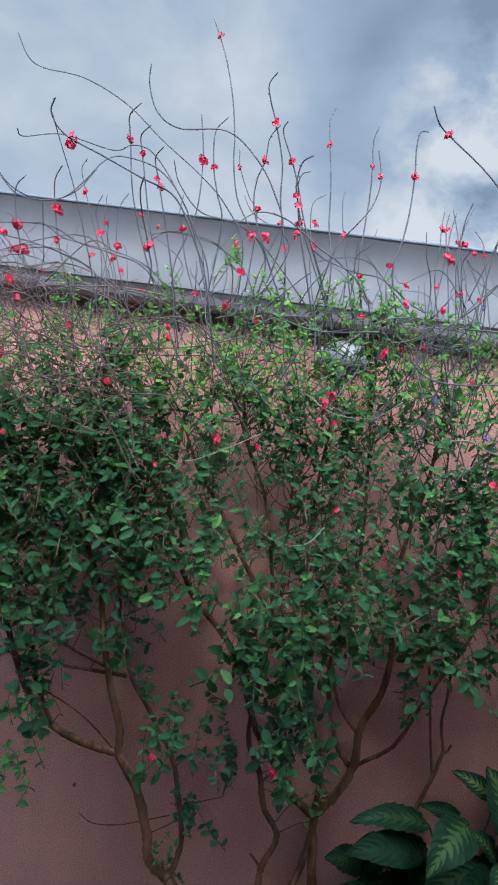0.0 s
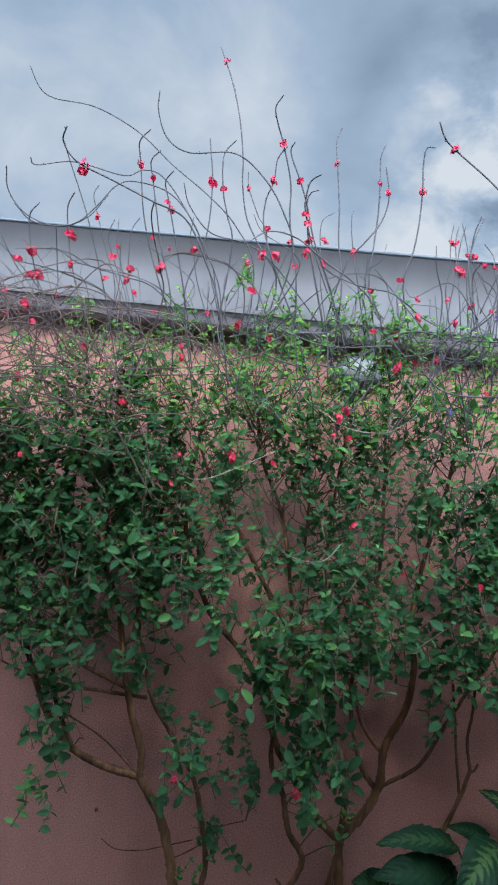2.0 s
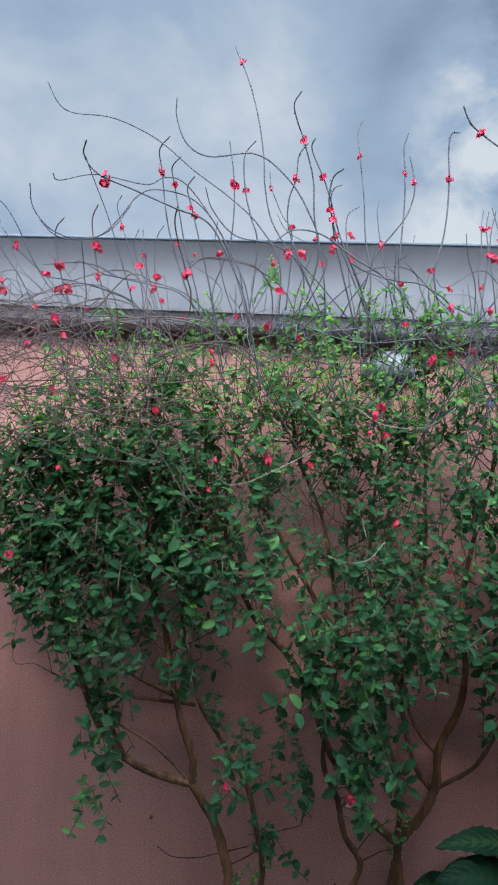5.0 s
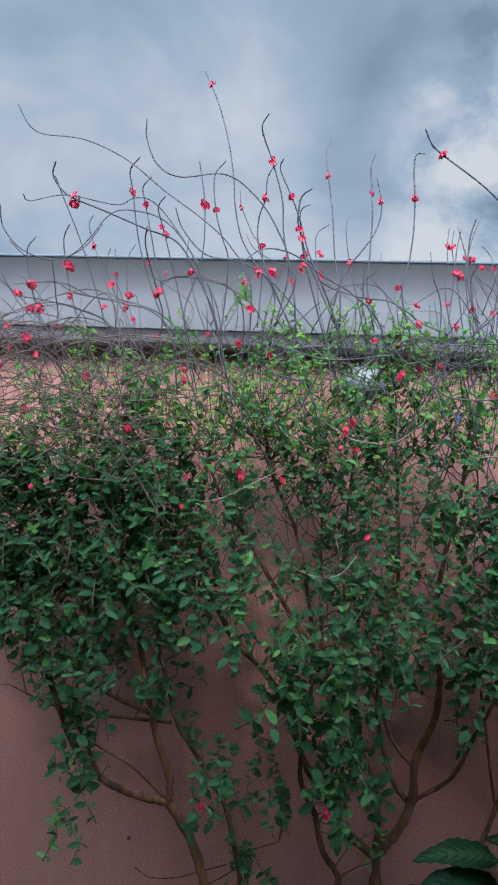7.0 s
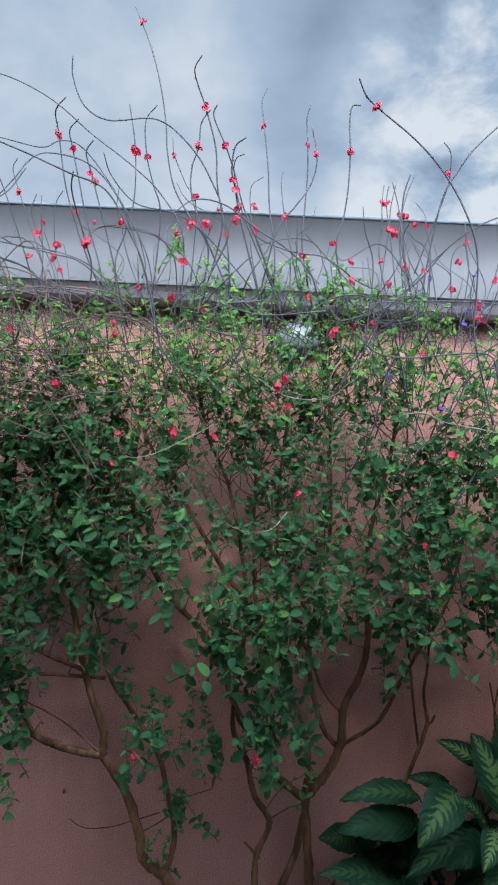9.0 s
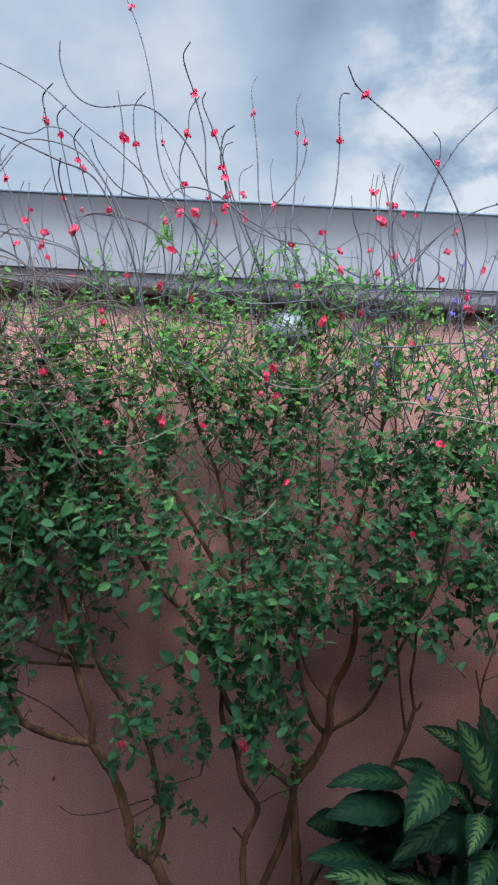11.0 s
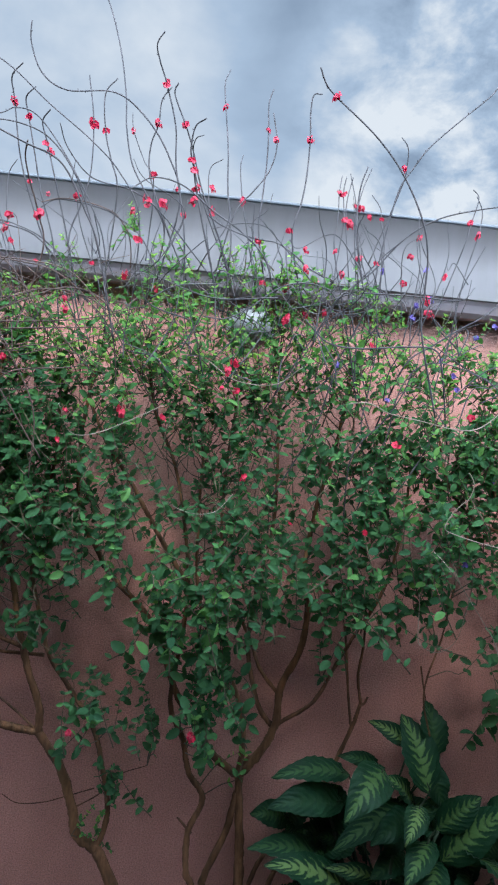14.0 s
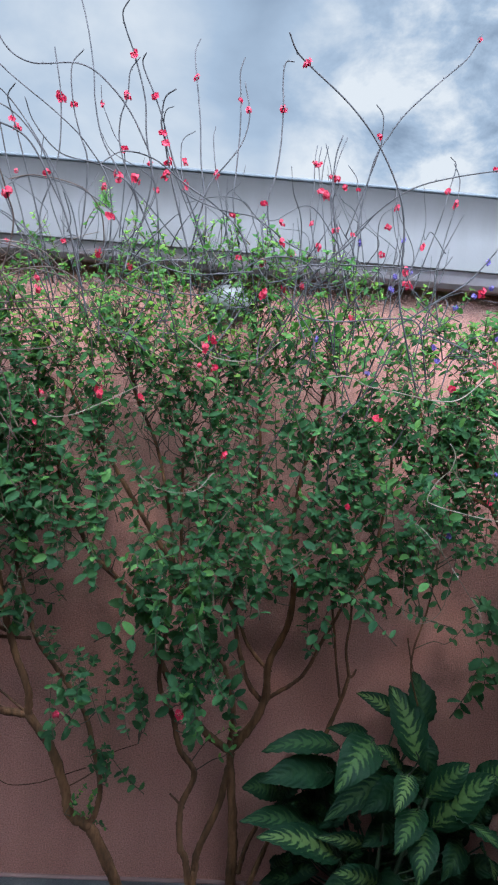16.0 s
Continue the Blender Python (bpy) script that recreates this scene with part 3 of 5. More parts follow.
def feathered_leaf(top, base, tip, width, bow, mat=FEATHER):
    """A long pointed leaf from base to tip: folded along the midrib, ribbed between the veins, wavy at its edge."""
    base, tip = np.array(base), np.array(tip)
    span = np.linalg.norm(tip - base)
    mid = (base + tip) / 2 + np.array([0, -0.05, 0.22 * span * (1 if bow < 0.5 else 1.3)])
    rows, cols = 19, 9
    s = np.linspace(0, 1, rows)[:, None]
    spine = (1 - s) ** 2 * base + 2 * s * (1 - s) * mid + s**2 * tip
    way = np.gradient(spine, axis=0)
    way /= np.linalg.norm(way, axis=1, keepdims=True)
    # the blade shows its upper face to the yard and the sky
    face = np.array([RNG.normal(0, 0.25), -0.75, 0.65 + RNG.normal(0, 0.2)])
    side = np.cross(way, face)
    side /= np.linalg.norm(side, axis=1, keepdims=True) + 1e-9
    up = np.cross(side, way)
    v = np.linspace(-1, 1, cols)[None, :]
    outline = (np.sin(np.pi * s**0.8) ** 0.85) * (1 - 0.25 * s) + 0.02
    half = width * 0.62 * outline
    ribs = 0.006 * np.sin((s - 0.21 * np.abs(v)) * 9 * 2 * np.pi) * np.abs(v)
    lift = half * (0.35 * np.abs(v) - 0.2 * v**2) + ribs + 0.004 * np.sin(s * 17 + v * 2 + RNG.uniform(0, 6)) * np.abs(v)
    ragged = 1 + 0.035 * np.sin(s * 57 + 3 * v)
    verts = spine[:, None] + side[:, None] * (v * half * ragged)[..., None] + up[:, None] * lift[..., None]
    bm = bmesh.new()
    uv = bm.loops.layers.uv.new("UVMap")
    grid = [[bm.verts.new(verts[i, j] - np.array(top.location)) for j in range(cols)] for i in range(rows)]
    for i in range(rows - 1):
        for j in range(cols - 1):
            f = bm.faces.new((grid[i][j], grid[i][j + 1], grid[i + 1][j + 1], grid[i + 1][j]))
            for loop, (a, b) in zip(f.loops, ((i, j), (i, j + 1), (i + 1, j + 1), (i + 1, j))):
                loop[uv].uv = (b / (cols - 1), a / (rows - 1))
    leaf = part("leaf", bm, mat, top, smooth=True)
    stalk = Bag()
    root = np.array([top.location[0] + 0.25 * (base[0] - top.location[0]), top.location[1], max(0.1, base[2] - 0.16)])
    tube(stalk, glide([root, (root + base) / 2 + (0, 0, -0.02), base, spine[2]], 4) - np.array(top.location), np.linspace(0.004, 0.0025, 13), 5)
    stalk.ob("stalk", STALK, leaf)


# ---- the shrubs against the wall ----
LEFT = Shrub("tall leggy shrub with bare brown trunks and red flower spikes", -0.15, 2.05, RED_FLOWERS)
MID = Shrub("tall twiggy shrub with small green leaves and red flower spikes", 0.28, 2.20, RED_FLOWERS)
RIGHT = Shrub("leafy shrub with arching stems and blue-violet flowers", 1.05, 2.15, BLUE_FLOWERS)
LEFT.limb("trunk", (-0.008, 2.165, -0.050, 0.0234), (-0.091, 2.165, 0.135, 0.0188), (-0.168, 2.165, 0.288, 0.0180), (-0.203, 2.165, 0.326, 0.0170), (-0.254, 2.165, 0.360, 0.0162), (-0.279, 2.165, 0.447, 0.0153), (-0.326, 2.165, 0.563, 0.0144), (-0.407, 2.165, 0.670, 0.0135))
LEFT.limb("limb", (-0.407, 2.165, 0.670, 0.0132), (-0.411, 2.159, 0.749, 0.0123), (-0.460, 2.152, 0.877, 0.0112), (-0.503, 2.146, 1.025, 0.0102), (-0.540, 2.140, 1.182, 0.0093), (-0.618, 2.134, 1.354, 0.0082), (-0.615, 2.128, 1.519, 0.0073), (-0.627, 2.121, 1.720, 0.0062), (-0.627, 2.115, 1.906, 0.0053))
LEFT.limb("limb", (-0.407, 2.165, 0.670, 0.0132), (-0.516, 2.152, 0.688, 0.0123), (-0.627, 2.140, 0.733, 0.0112), (-0.719, 2.127, 0.830, 0.0103), (-0.793, 2.115, 0.986, 0.0093), (-0.845, 2.102, 1.106, 0.0083), (-0.922, 2.090, 1.257, 0.0073), (-0.935, 2.077, 1.473, 0.0062), (-0.911, 2.065, 1.693, 0.0053))
LEFT.limb("limb", (-0.196, 2.165, 0.323, 0.0095), (-0.174, 2.169, 0.361, 0.0091), (-0.166, 2.174, 0.447, 0.0088), (-0.195, 2.178, 0.566, 0.0083), (-0.237, 2.182, 0.685, 0.0080), (-0.324, 2.186, 0.803, 0.0076), (-0.404, 2.191, 0.906, 0.0073), (-0.438, 2.195, 1.004, 0.0069))
LEFT.limb("limb", (-0.438, 2.195, 1.004, 0.0079), (-0.489, 2.200, 1.172, 0.0070), (-0.476, 2.205, 1.352, 0.0060), (-0.453, 2.210, 1.563, 0.0052), (-0.466, 2.215, 1.831, 0.0042))
LEFT.limb("limb", (-0.420, 2.195, 0.902, 0.0063), (-0.540, 2.175, 0.909, 0.0056), (-0.666, 2.155, 0.915, 0.0048), (-0.773, 2.135, 0.931, 0.0039), (-0.883, 2.115, 0.972, 0.0032))
LEFT.limb("limb", (-0.483, 2.155, 0.936, 0.0074), (-0.597, 2.142, 0.978, 0.0063), (-0.693, 2.128, 1.020, 0.0053), (-0.770, 2.115, 1.070, 0.0042))
LEFT.limb("limb", (-0.407, 2.165, 0.670, 0.0037), (-0.526, 2.142, 0.772, 0.0032), (-0.632, 2.128, 0.827, 0.0026), (-0.707, 2.115, 0.857, 0.0021))
LEFT.limb("limb", (-0.619, 2.115, 0.743, 0.0074), (-0.702, 2.103, 0.914, 0.0067), (-0.706, 2.090, 1.076, 0.0058), (-0.689, 2.077, 1.222, 0.0050), (-0.770, 2.065, 1.407, 0.0042))
LEFT.limb("limb", (-0.217, 2.195, 0.492, 0.0019), (-0.306, 2.200, 0.457, 0.0017), (-0.377, 2.205, 0.430, 0.0016), (-0.461, 2.210, 0.419, 0.0014), (-0.514, 2.215, 0.441, 0.0013))
LEFT.limb("limb", (-0.275, 2.175, 0.434, 0.0021), (-0.196, 2.188, 0.481, 0.0018), (-0.143, 2.202, 0.537, 0.0016), (-0.057, 2.215, 0.568, 0.0013))
MID.limb("trunk", (0.284, 2.315, -0.050, 0.0243), (0.283, 2.315, 0.048, 0.0195), (0.282, 2.315, 0.181, 0.0176), (0.274, 2.315, 0.298, 0.0157), (0.254, 2.315, 0.483, 0.0138), (0.263, 2.315, 0.536, 0.0119), (0.284, 2.315, 0.580, 0.0100))
MID.limb("limb", (0.135, 2.275, -0.050, 0.0172), (0.152, 2.275, 0.085, 0.0137), (0.157, 2.285, 0.117, 0.0131), (0.165, 2.295, 0.180, 0.0124), (0.225, 2.305, 0.329, 0.0117), (0.249, 2.315, 0.457, 0.0110))
MID.limb("limb", (0.307, 2.305, 0.100, 0.0095), (0.319, 2.292, 0.168, 0.0087), (0.337, 2.278, 0.235, 0.0081), (0.356, 2.265, 0.282, 0.0074))
MID.limb("limb", (0.289, 2.235, -0.050, 0.0132), (0.328, 2.235, 0.062, 0.0105), (0.355, 2.228, 0.152, 0.0095), (0.382, 2.222, 0.232, 0.0084), (0.405, 2.215, 0.303, 0.0074))
MID.limb("limb", (0.244, 2.315, 0.507, 0.0163), (0.320, 2.304, 0.610, 0.0151), (0.358, 2.293, 0.708, 0.0139), (0.362, 2.282, 0.833, 0.0126), (0.415, 2.271, 0.966, 0.0114), (0.426, 2.259, 1.109, 0.0102), (0.401, 2.248, 1.237, 0.0090), (0.422, 2.237, 1.465, 0.0077), (0.467, 2.226, 1.678, 0.0065), (0.490, 2.215, 1.907, 0.0053))
MID.limb("limb", (0.343, 2.315, 0.673, 0.0079), (0.381, 2.301, 0.714, 0.0074), (0.480, 2.286, 0.795, 0.0068), (0.543, 2.272, 0.931, 0.0063), (0.592, 2.258, 1.034, 0.0058), (0.677, 2.244, 1.207, 0.0053), (0.717, 2.229, 1.436, 0.0047), (0.722, 2.215, 1.659, 0.0042))
MID.limb("limb", (0.371, 2.315, 0.793, 0.0074), (0.353, 2.301, 0.810, 0.0069), (0.286, 2.286, 0.889, 0.0064), (0.249, 2.272, 0.975, 0.0060), (0.175, 2.258, 1.125, 0.0056), (0.114, 2.244, 1.324, 0.0052), (0.107, 2.229, 1.569, 0.0046), (0.126, 2.215, 1.836, 0.0042))
MID.limb("limb", (0.359, 2.315, 0.681, 0.0095), (0.295, 2.308, 0.757, 0.0087), (0.245, 2.301, 0.920, 0.0080), (0.237, 2.294, 1.033, 0.0073), (0.260, 2.286, 1.208, 0.0064), (0.286, 2.279, 1.403, 0.0057), (0.275, 2.272, 1.650, 0.0050), (0.251, 2.265, 1.937, 0.0042))
MID.limb("limb", (0.247, 2.295, 0.532, 0.0105), (0.253, 2.276, 0.634, 0.0096), (0.240, 2.258, 0.730, 0.0087), (0.200, 2.239, 0.840, 0.0078), (0.115, 2.221, 0.978, 0.0070), (0.053, 2.202, 1.155, 0.0060), (0.032, 2.184, 1.374, 0.0052), (0.027, 2.165, 1.595, 0.0042))
MID.limb("limb", (0.237, 2.295, 0.527, 0.0142), (0.151, 2.277, 0.598, 0.0133), (0.080, 2.259, 0.703, 0.0124), (0.014, 2.241, 0.800, 0.0115), (-0.055, 2.223, 0.968, 0.0107), (-0.121, 2.205, 1.071, 0.0097), (-0.239, 2.187, 1.185, 0.0089), (-0.279, 2.169, 1.256, 0.0079), (-0.346, 2.151, 1.375, 0.0071), (-0.361, 2.133, 1.611, 0.0061), (-0.336, 2.115, 1.835, 0.0053))
MID.limb("limb", (0.167, 2.235, -0.050, 0.0152), (0.139, 2.235, 0.096, 0.0121), (0.122, 2.232, 0.188, 0.0116), (0.102, 2.228, 0.231, 0.0111), (0.097, 2.225, 0.360, 0.0105), (0.133, 2.222, 0.473, 0.0100), (0.080, 2.218, 0.557, 0.0095), (0.052, 2.215, 0.661, 0.0090))
MID.limb("limb", (0.052, 2.215, 0.661, 0.0090), (-0.002, 2.208, 0.781, 0.0083), (0.016, 2.201, 1.004, 0.0076), (0.018, 2.194, 1.169, 0.0070), (-0.005, 2.186, 1.332, 0.0062), (-0.058, 2.179, 1.545, 0.0056), (-0.140, 2.172, 1.719, 0.0049), (-0.189, 2.165, 1.938, 0.0042))
MID.limb("limb", (0.106, 2.235, 0.352, 0.0047), (0.079, 2.225, 0.384, 0.0039), (0.058, 2.215, 0.409, 0.0032))
MID.limb("limb", (0.018, 2.195, 1.168, 0.0095), (-0.078, 2.175, 1.303, 0.0081), (-0.197, 2.155, 1.489, 0.0069), (-0.282, 2.135, 1.605, 0.0055), (-0.339, 2.115, 1.724, 0.0042))
MID.limb("limb", (0.533, 2.335, 0.440, 0.0087), (0.549, 2.335, 0.487, 0.0083), (0.592, 2.335, 0.598, 0.0078), (0.630, 2.335, 0.699, 0.0073), (0.649, 2.335, 0.767, 0.0068), (0.653, 2.335, 0.784, 0.0063))
MID.limb("limb", (0.653, 2.335, 0.784, 0.0058), (0.636, 2.335, 0.878, 0.0053), (0.642, 2.325, 0.971, 0.0047), (0.641, 2.315, 1.062, 0.0042))
MID.limb("limb", (0.625, 2.335, 0.708, 0.0050), (0.606, 2.335, 0.818, 0.0047), (0.589, 2.328, 0.937, 0.0045), (0.568, 2.315, 1.058, 0.0042))
MID.limb("limb", (0.653, 2.335, 0.784, 0.0052), (0.664, 2.335, 0.784, 0.0045), (0.677, 2.335, 0.809, 0.0037))
RIGHT.limb("trunk", (1.403, 2.200, -0.05, 0.0150), (1.394, 2.200, 0.294, 0.0120), (1.363, 2.175, 0.685, 0.0103), (1.294, 2.150, 1.065, 0.0085), (1.236, 2.125, 1.436, 0.0067), (1.167, 2.100, 1.706, 0.0050))
RIGHT.limb("limb", (1.294, 2.150, 1.065, 0.0080), (1.142, 2.138, 1.244, 0.0070), (1.031, 2.125, 1.423, 0.0060), (0.957, 2.112, 1.601, 0.0050), (0.921, 2.100, 1.779, 0.0040))
RIGHT.limb("limb", (1.041, 2.150, 1.421, 0.0060), (0.893, 2.117, 1.487, 0.0050), (0.801, 2.083, 1.590, 0.0040), (0.743, 2.050, 1.762, 0.0030))
RIGHT.limb("limb", (0.860, 2.200, 0.744, 0.0030), (0.825, 2.184, 0.852, 0.0030), (0.823, 2.168, 0.941, 0.0030), (0.854, 2.152, 1.077, 0.0030), (0.871, 2.136, 1.228, 0.0030), (0.899, 2.120, 1.415, 0.0030))
RIGHT.limb("limb", (0.810, 2.200, 0.968, 0.0030), (0.824, 2.200, 0.903, 0.0025), (0.837, 2.200, 0.856, 0.0020))
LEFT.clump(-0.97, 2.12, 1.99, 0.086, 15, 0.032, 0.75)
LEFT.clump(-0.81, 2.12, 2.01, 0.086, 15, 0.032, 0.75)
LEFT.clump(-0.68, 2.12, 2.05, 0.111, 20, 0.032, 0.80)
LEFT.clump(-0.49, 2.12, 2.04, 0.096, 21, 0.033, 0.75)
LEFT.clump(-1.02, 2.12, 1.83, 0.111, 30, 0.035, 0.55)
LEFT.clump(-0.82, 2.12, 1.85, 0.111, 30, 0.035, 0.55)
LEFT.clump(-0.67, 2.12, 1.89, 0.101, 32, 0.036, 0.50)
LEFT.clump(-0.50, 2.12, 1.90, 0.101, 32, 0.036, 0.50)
LEFT.clump(-1.11, 2.08, 1.65, 0.128, 39, 0.038, 0.20)
LEFT.clump(-0.95, 2.08, 1.67, 0.128, 39, 0.038, 0.20)
LEFT.clump(-0.79, 2.08, 1.68, 0.128, 39, 0.038, 0.20)
LEFT.clump(-0.63, 2.08, 1.69, 0.128, 39, 0.038, 0.20)
LEFT.clump(-0.47, 2.08, 1.70, 0.128, 39, 0.038, 0.20)
LEFT.clump(-1.08, 2.08, 1.42, 0.138, 38, 0.042, 0.12)
LEFT.clump(-0.93, 2.08, 1.43, 0.138, 38, 0.042, 0.12)
LEFT.clump(-0.77, 2.08, 1.44, 0.138, 38, 0.042, 0.12)
LEFT.clump(-0.61, 2.08, 1.46, 0.138, 38, 0.042, 0.12)
LEFT.clump(-0.45, 2.08, 1.47, 0.138, 38, 0.042, 0.12)
LEFT.clump(-0.90, 2.05, 1.25, 0.136, 31, 0.043, 0.12)
LEFT.clump(-0.68, 2.05, 1.29, 0.117, 12, 0.043, 0.12)
LEFT.clump(-0.43, 2.05, 1.29, 0.088, 7, 0.043, 0.12)
MID.clump(-0.28, 2.05, 2.06, 0.088, 13, 0.029, 0.80)
MID.clump(-0.12, 2.05, 2.07, 0.088, 13, 0.029, 0.80)
MID.clump(0.03, 2.05, 2.04, 0.078, 10, 0.029, 0.75)
MID.clump(0.36, 2.05, 2.08, 0.136, 17, 0.030, 0.75)
RIGHT.clump(0.57, 2.08, 2.02, 0.090, 9, 0.029, 0.70, reach=0.12)
RIGHT.clump(0.73, 2.08, 2.03, 0.090, 9, 0.029, 0.70, reach=0.12)
RIGHT.clump(0.88, 2.08, 2.02, 0.089, 10, 0.030, 0.70, reach=0.12)
RIGHT.clump(1.03, 2.08, 2.03, 0.089, 10, 0.030, 0.70, reach=0.12)
MID.clump(-0.28, 2.05, 1.92, 0.136, 43, 0.032, 0.60)
MID.clump(-0.09, 2.05, 1.92, 0.097, 23, 0.031, 0.55)
MID.clump(0.04, 2.05, 1.93, 0.097, 23, 0.031, 0.55)
MID.clump(0.18, 2.05, 1.92, 0.078, 15, 0.031, 0.60)
MID.clump(0.31, 2.05, 1.93, 0.078, 15, 0.031, 0.60)
MID.clump(0.49, 2.05, 1.94, 0.117, 18, 0.032, 0.60)
RIGHT.clump(0.67, 2.08, 1.93, 0.079, 9, 0.032, 0.55, reach=0.12)
RIGHT.clump(0.81, 2.08, 1.95, 0.079, 9, 0.032, 0.55, reach=0.12)
RIGHT.clump(0.95, 2.08, 1.96, 0.079, 9, 0.032, 0.55, reach=0.12)
MID.clump(-0.29, 2.03, 1.75, 0.106, 14, 0.034, 0.35)
MID.clump(-0.11, 2.08, 1.77, 0.099, 14, 0.030, 0.35)
MID.clump(0.08, 2.06, 1.78, 0.117, 18, 0.032, 0.30)
MID.clump(0.29, 2.06, 1.80, 0.117, 16, 0.033, 0.35)
RIGHT.clump(0.52, 2.06, 1.82, 0.137, 18, 0.034, 0.40, reach=0.12)
RIGHT.clump(0.73, 2.06, 1.82, 0.108, 11, 0.034, 0.40, reach=0.12)
RIGHT.clump(0.92, 2.06, 1.84, 0.108, 11, 0.034, 0.40, reach=0.12)
MID.clump(-0.30, 2.03, 1.59, 0.096, 5, 0.036, 0.20)
MID.clump(-0.15, 2.10, 1.61, 0.130, 12, 0.032, 0.20)
MID.clump(0.05, 2.10, 1.62, 0.100, 15, 0.034, 0.15)
MID.clump(0.25, 2.08, 1.64, 0.138, 18, 0.035, 0.20)
RIGHT.clump(0.44, 2.06, 1.65, 0.098, 17, 0.036, 0.20, reach=0.12)
RIGHT.clump(0.58, 2.06, 1.66, 0.098, 17, 0.036, 0.20, reach=0.12)
RIGHT.clump(0.74, 2.04, 1.67, 0.107, 21, 0.037, 0.35, reach=0.12)
RIGHT.clump(0.92, 2.04, 1.69, 0.107, 21, 0.037, 0.35, reach=0.12)
MID.clump(-0.26, 2.00, 1.42, 0.104, 11, 0.040, 0.33)
MID.clump(-0.10, 2.10, 1.43, 0.100, 4, 0.034, 0.10)
MID.clump(0.06, 2.10, 1.43, 0.120, 18, 0.036, 0.15)
MID.clump(0.26, 2.08, 1.46, 0.138, 20, 0.036, 0.12)
RIGHT.clump(0.50, 2.06, 1.46, 0.137, 35, 0.038, 0.15, reach=0.12)
RIGHT.clump(0.72, 2.00, 1.53, 0.133, 19, 0.036, 0.35, reach=0.12)
RIGHT.clump(0.73, 2.00, 1.41, 0.133, 19, 0.036, 0.35, reach=0.12)
MID.clump(-0.24, 2.00, 1.27, 0.076, 4, 0.042, 0.25)
MID.clump(-0.06, 2.02, 1.23, 0.096, 18, 0.042, 0.33)
MID.clump(0.10, 2.00, 1.24, 0.095, 16, 0.042, 0.34)
MID.clump(0.29, 2.10, 1.28, 0.130, 32, 0.038, 0.08)
RIGHT.clump(0.52, 2.06, 1.27, 0.137, 22, 0.042, 0.15, reach=0.12)
RIGHT.clump(0.70, 2.06, 1.23, 0.108, 8, 0.042, 0.15, reach=0.12)
MID.clump(-0.08, 2.02, 1.10, 0.067, 5, 0.045, 0.20)
MID.clump(0.08, 2.02, 1.09, 0.115, 22, 0.044, 0.33)
MID.clump(0.25, 2.10, 1.14, 0.060, 5, 0.040, 0.08)
RIGHT.clump(0.60, 2.06, 1.16, 0.088, 4, 0.042, 0.10, reach=0.12)
MID.clump(0.15, 2.05, 0.94, 0.078, 9, 0.042, 0.12)
MID.clump(0.12, 2.06, 0.84, 0.117, 10, 0.042, 0.1)
MID.clump(0.09, 1.98, 0.80, 0.050, 4, 0.042, 0.22)
LEFT.clump(-0.18, 2.08, 0.89, 0.114, 8, 0.034, 0.06)
LEFT.clump(-0.11, 2.10, 0.77, 0.070, 5, 0.033, 0.05)
LEFT.clump(-0.24, 1.97, 0.84, 0.065, 6, 0.038, 0.20)
LEFT.clump(-0.17, 2.10, 0.60, 0.045, 5, 0.032, 0.15)
MID.clump(0.25, 2.18, 0.65, 0.026, 2, 0.028, 0.50)
LEFT.clump(-0.23, 2.14, 0.43, 0.061, 3, 0.020, 0.60)
MID.clump(0.46, 2.15, 1.03, 0.041, 3, 0.036, 0.05)
RIGHT.clump(0.93, 2.06, 1.71, 0.127, 16, 0.036, 0.30, reach=0.12)
RIGHT.clump(0.94, 2.06, 1.58, 0.127, 16, 0.036, 0.30, reach=0.12)
RIGHT.clump(0.92, 1.90, 1.33, 0.063, 2, 0.033, 0.42, reach=0.12)
RIGHT.clump(0.70, 1.95, 1.68, 0.056, 2, 0.034, 0.50, reach=0.12)
RIGHT.clump(0.76, 1.95, 1.75, 0.046, 1, 0.030, 0.60, reach=0.12)
RIGHT.clump(0.70, 1.95, 1.36, 0.046, 3, 0.036, 0.35, reach=0.12)
RIGHT.clump(0.83, 1.95, 1.35, 0.056, 3, 0.036, 0.20, reach=0.12)
RIGHT.clump(0.86, 2.15, 1.19, 0.036, 1, 0.050, 0.00, reach=0.12)
RIGHT.clump(1.03, 2.15, 1.05, 0.077, 5, 0.050, 0.00, reach=0.12)
RIGHT.clump(1.07, 2.15, 0.92, 0.077, 3, 0.050, 0.00, reach=0.12)
RIGHT.clump(0.96, 2.10, 1.76, 0.110, 17, 0.034, 0.30, reach=0.12)
RIGHT.clump(1.01, 2.20, 1.59, 0.115, 14, 0.038, 0.05, reach=0.12)
RIGHT.clump(1.02, 2.20, 1.44, 0.115, 14, 0.038, 0.05, reach=0.12)
LEFT.clump(-0.75, 2.02, 1.13, 0.091, 12, 0.042, 0.35)
LEFT.clump(-0.68, 2.05, 0.99, 0.078, 10, 0.045, 0.15)
LEFT.clump(-0.66, 2.05, 0.86, 0.107, 7, 0.042, 0.25)
LEFT.clump(-0.68, 2.00, 0.67, 0.052, 4, 0.036, 0.42)
LEFT.clump(-0.63, 2.10, 1.15, 0.080, 6, 0.040, 0.10)
LEFT.clump(-0.46, 2.05, 1.04, 0.054, 7, 0.045, 0.06)
LEFT.clump(-0.42, 2.08, 1.18, 0.054, 4, 0.034, 0.40)
LEFT.clump(-0.35, 2.12, 0.95, 0.030, 2, 0.030, 0.10)
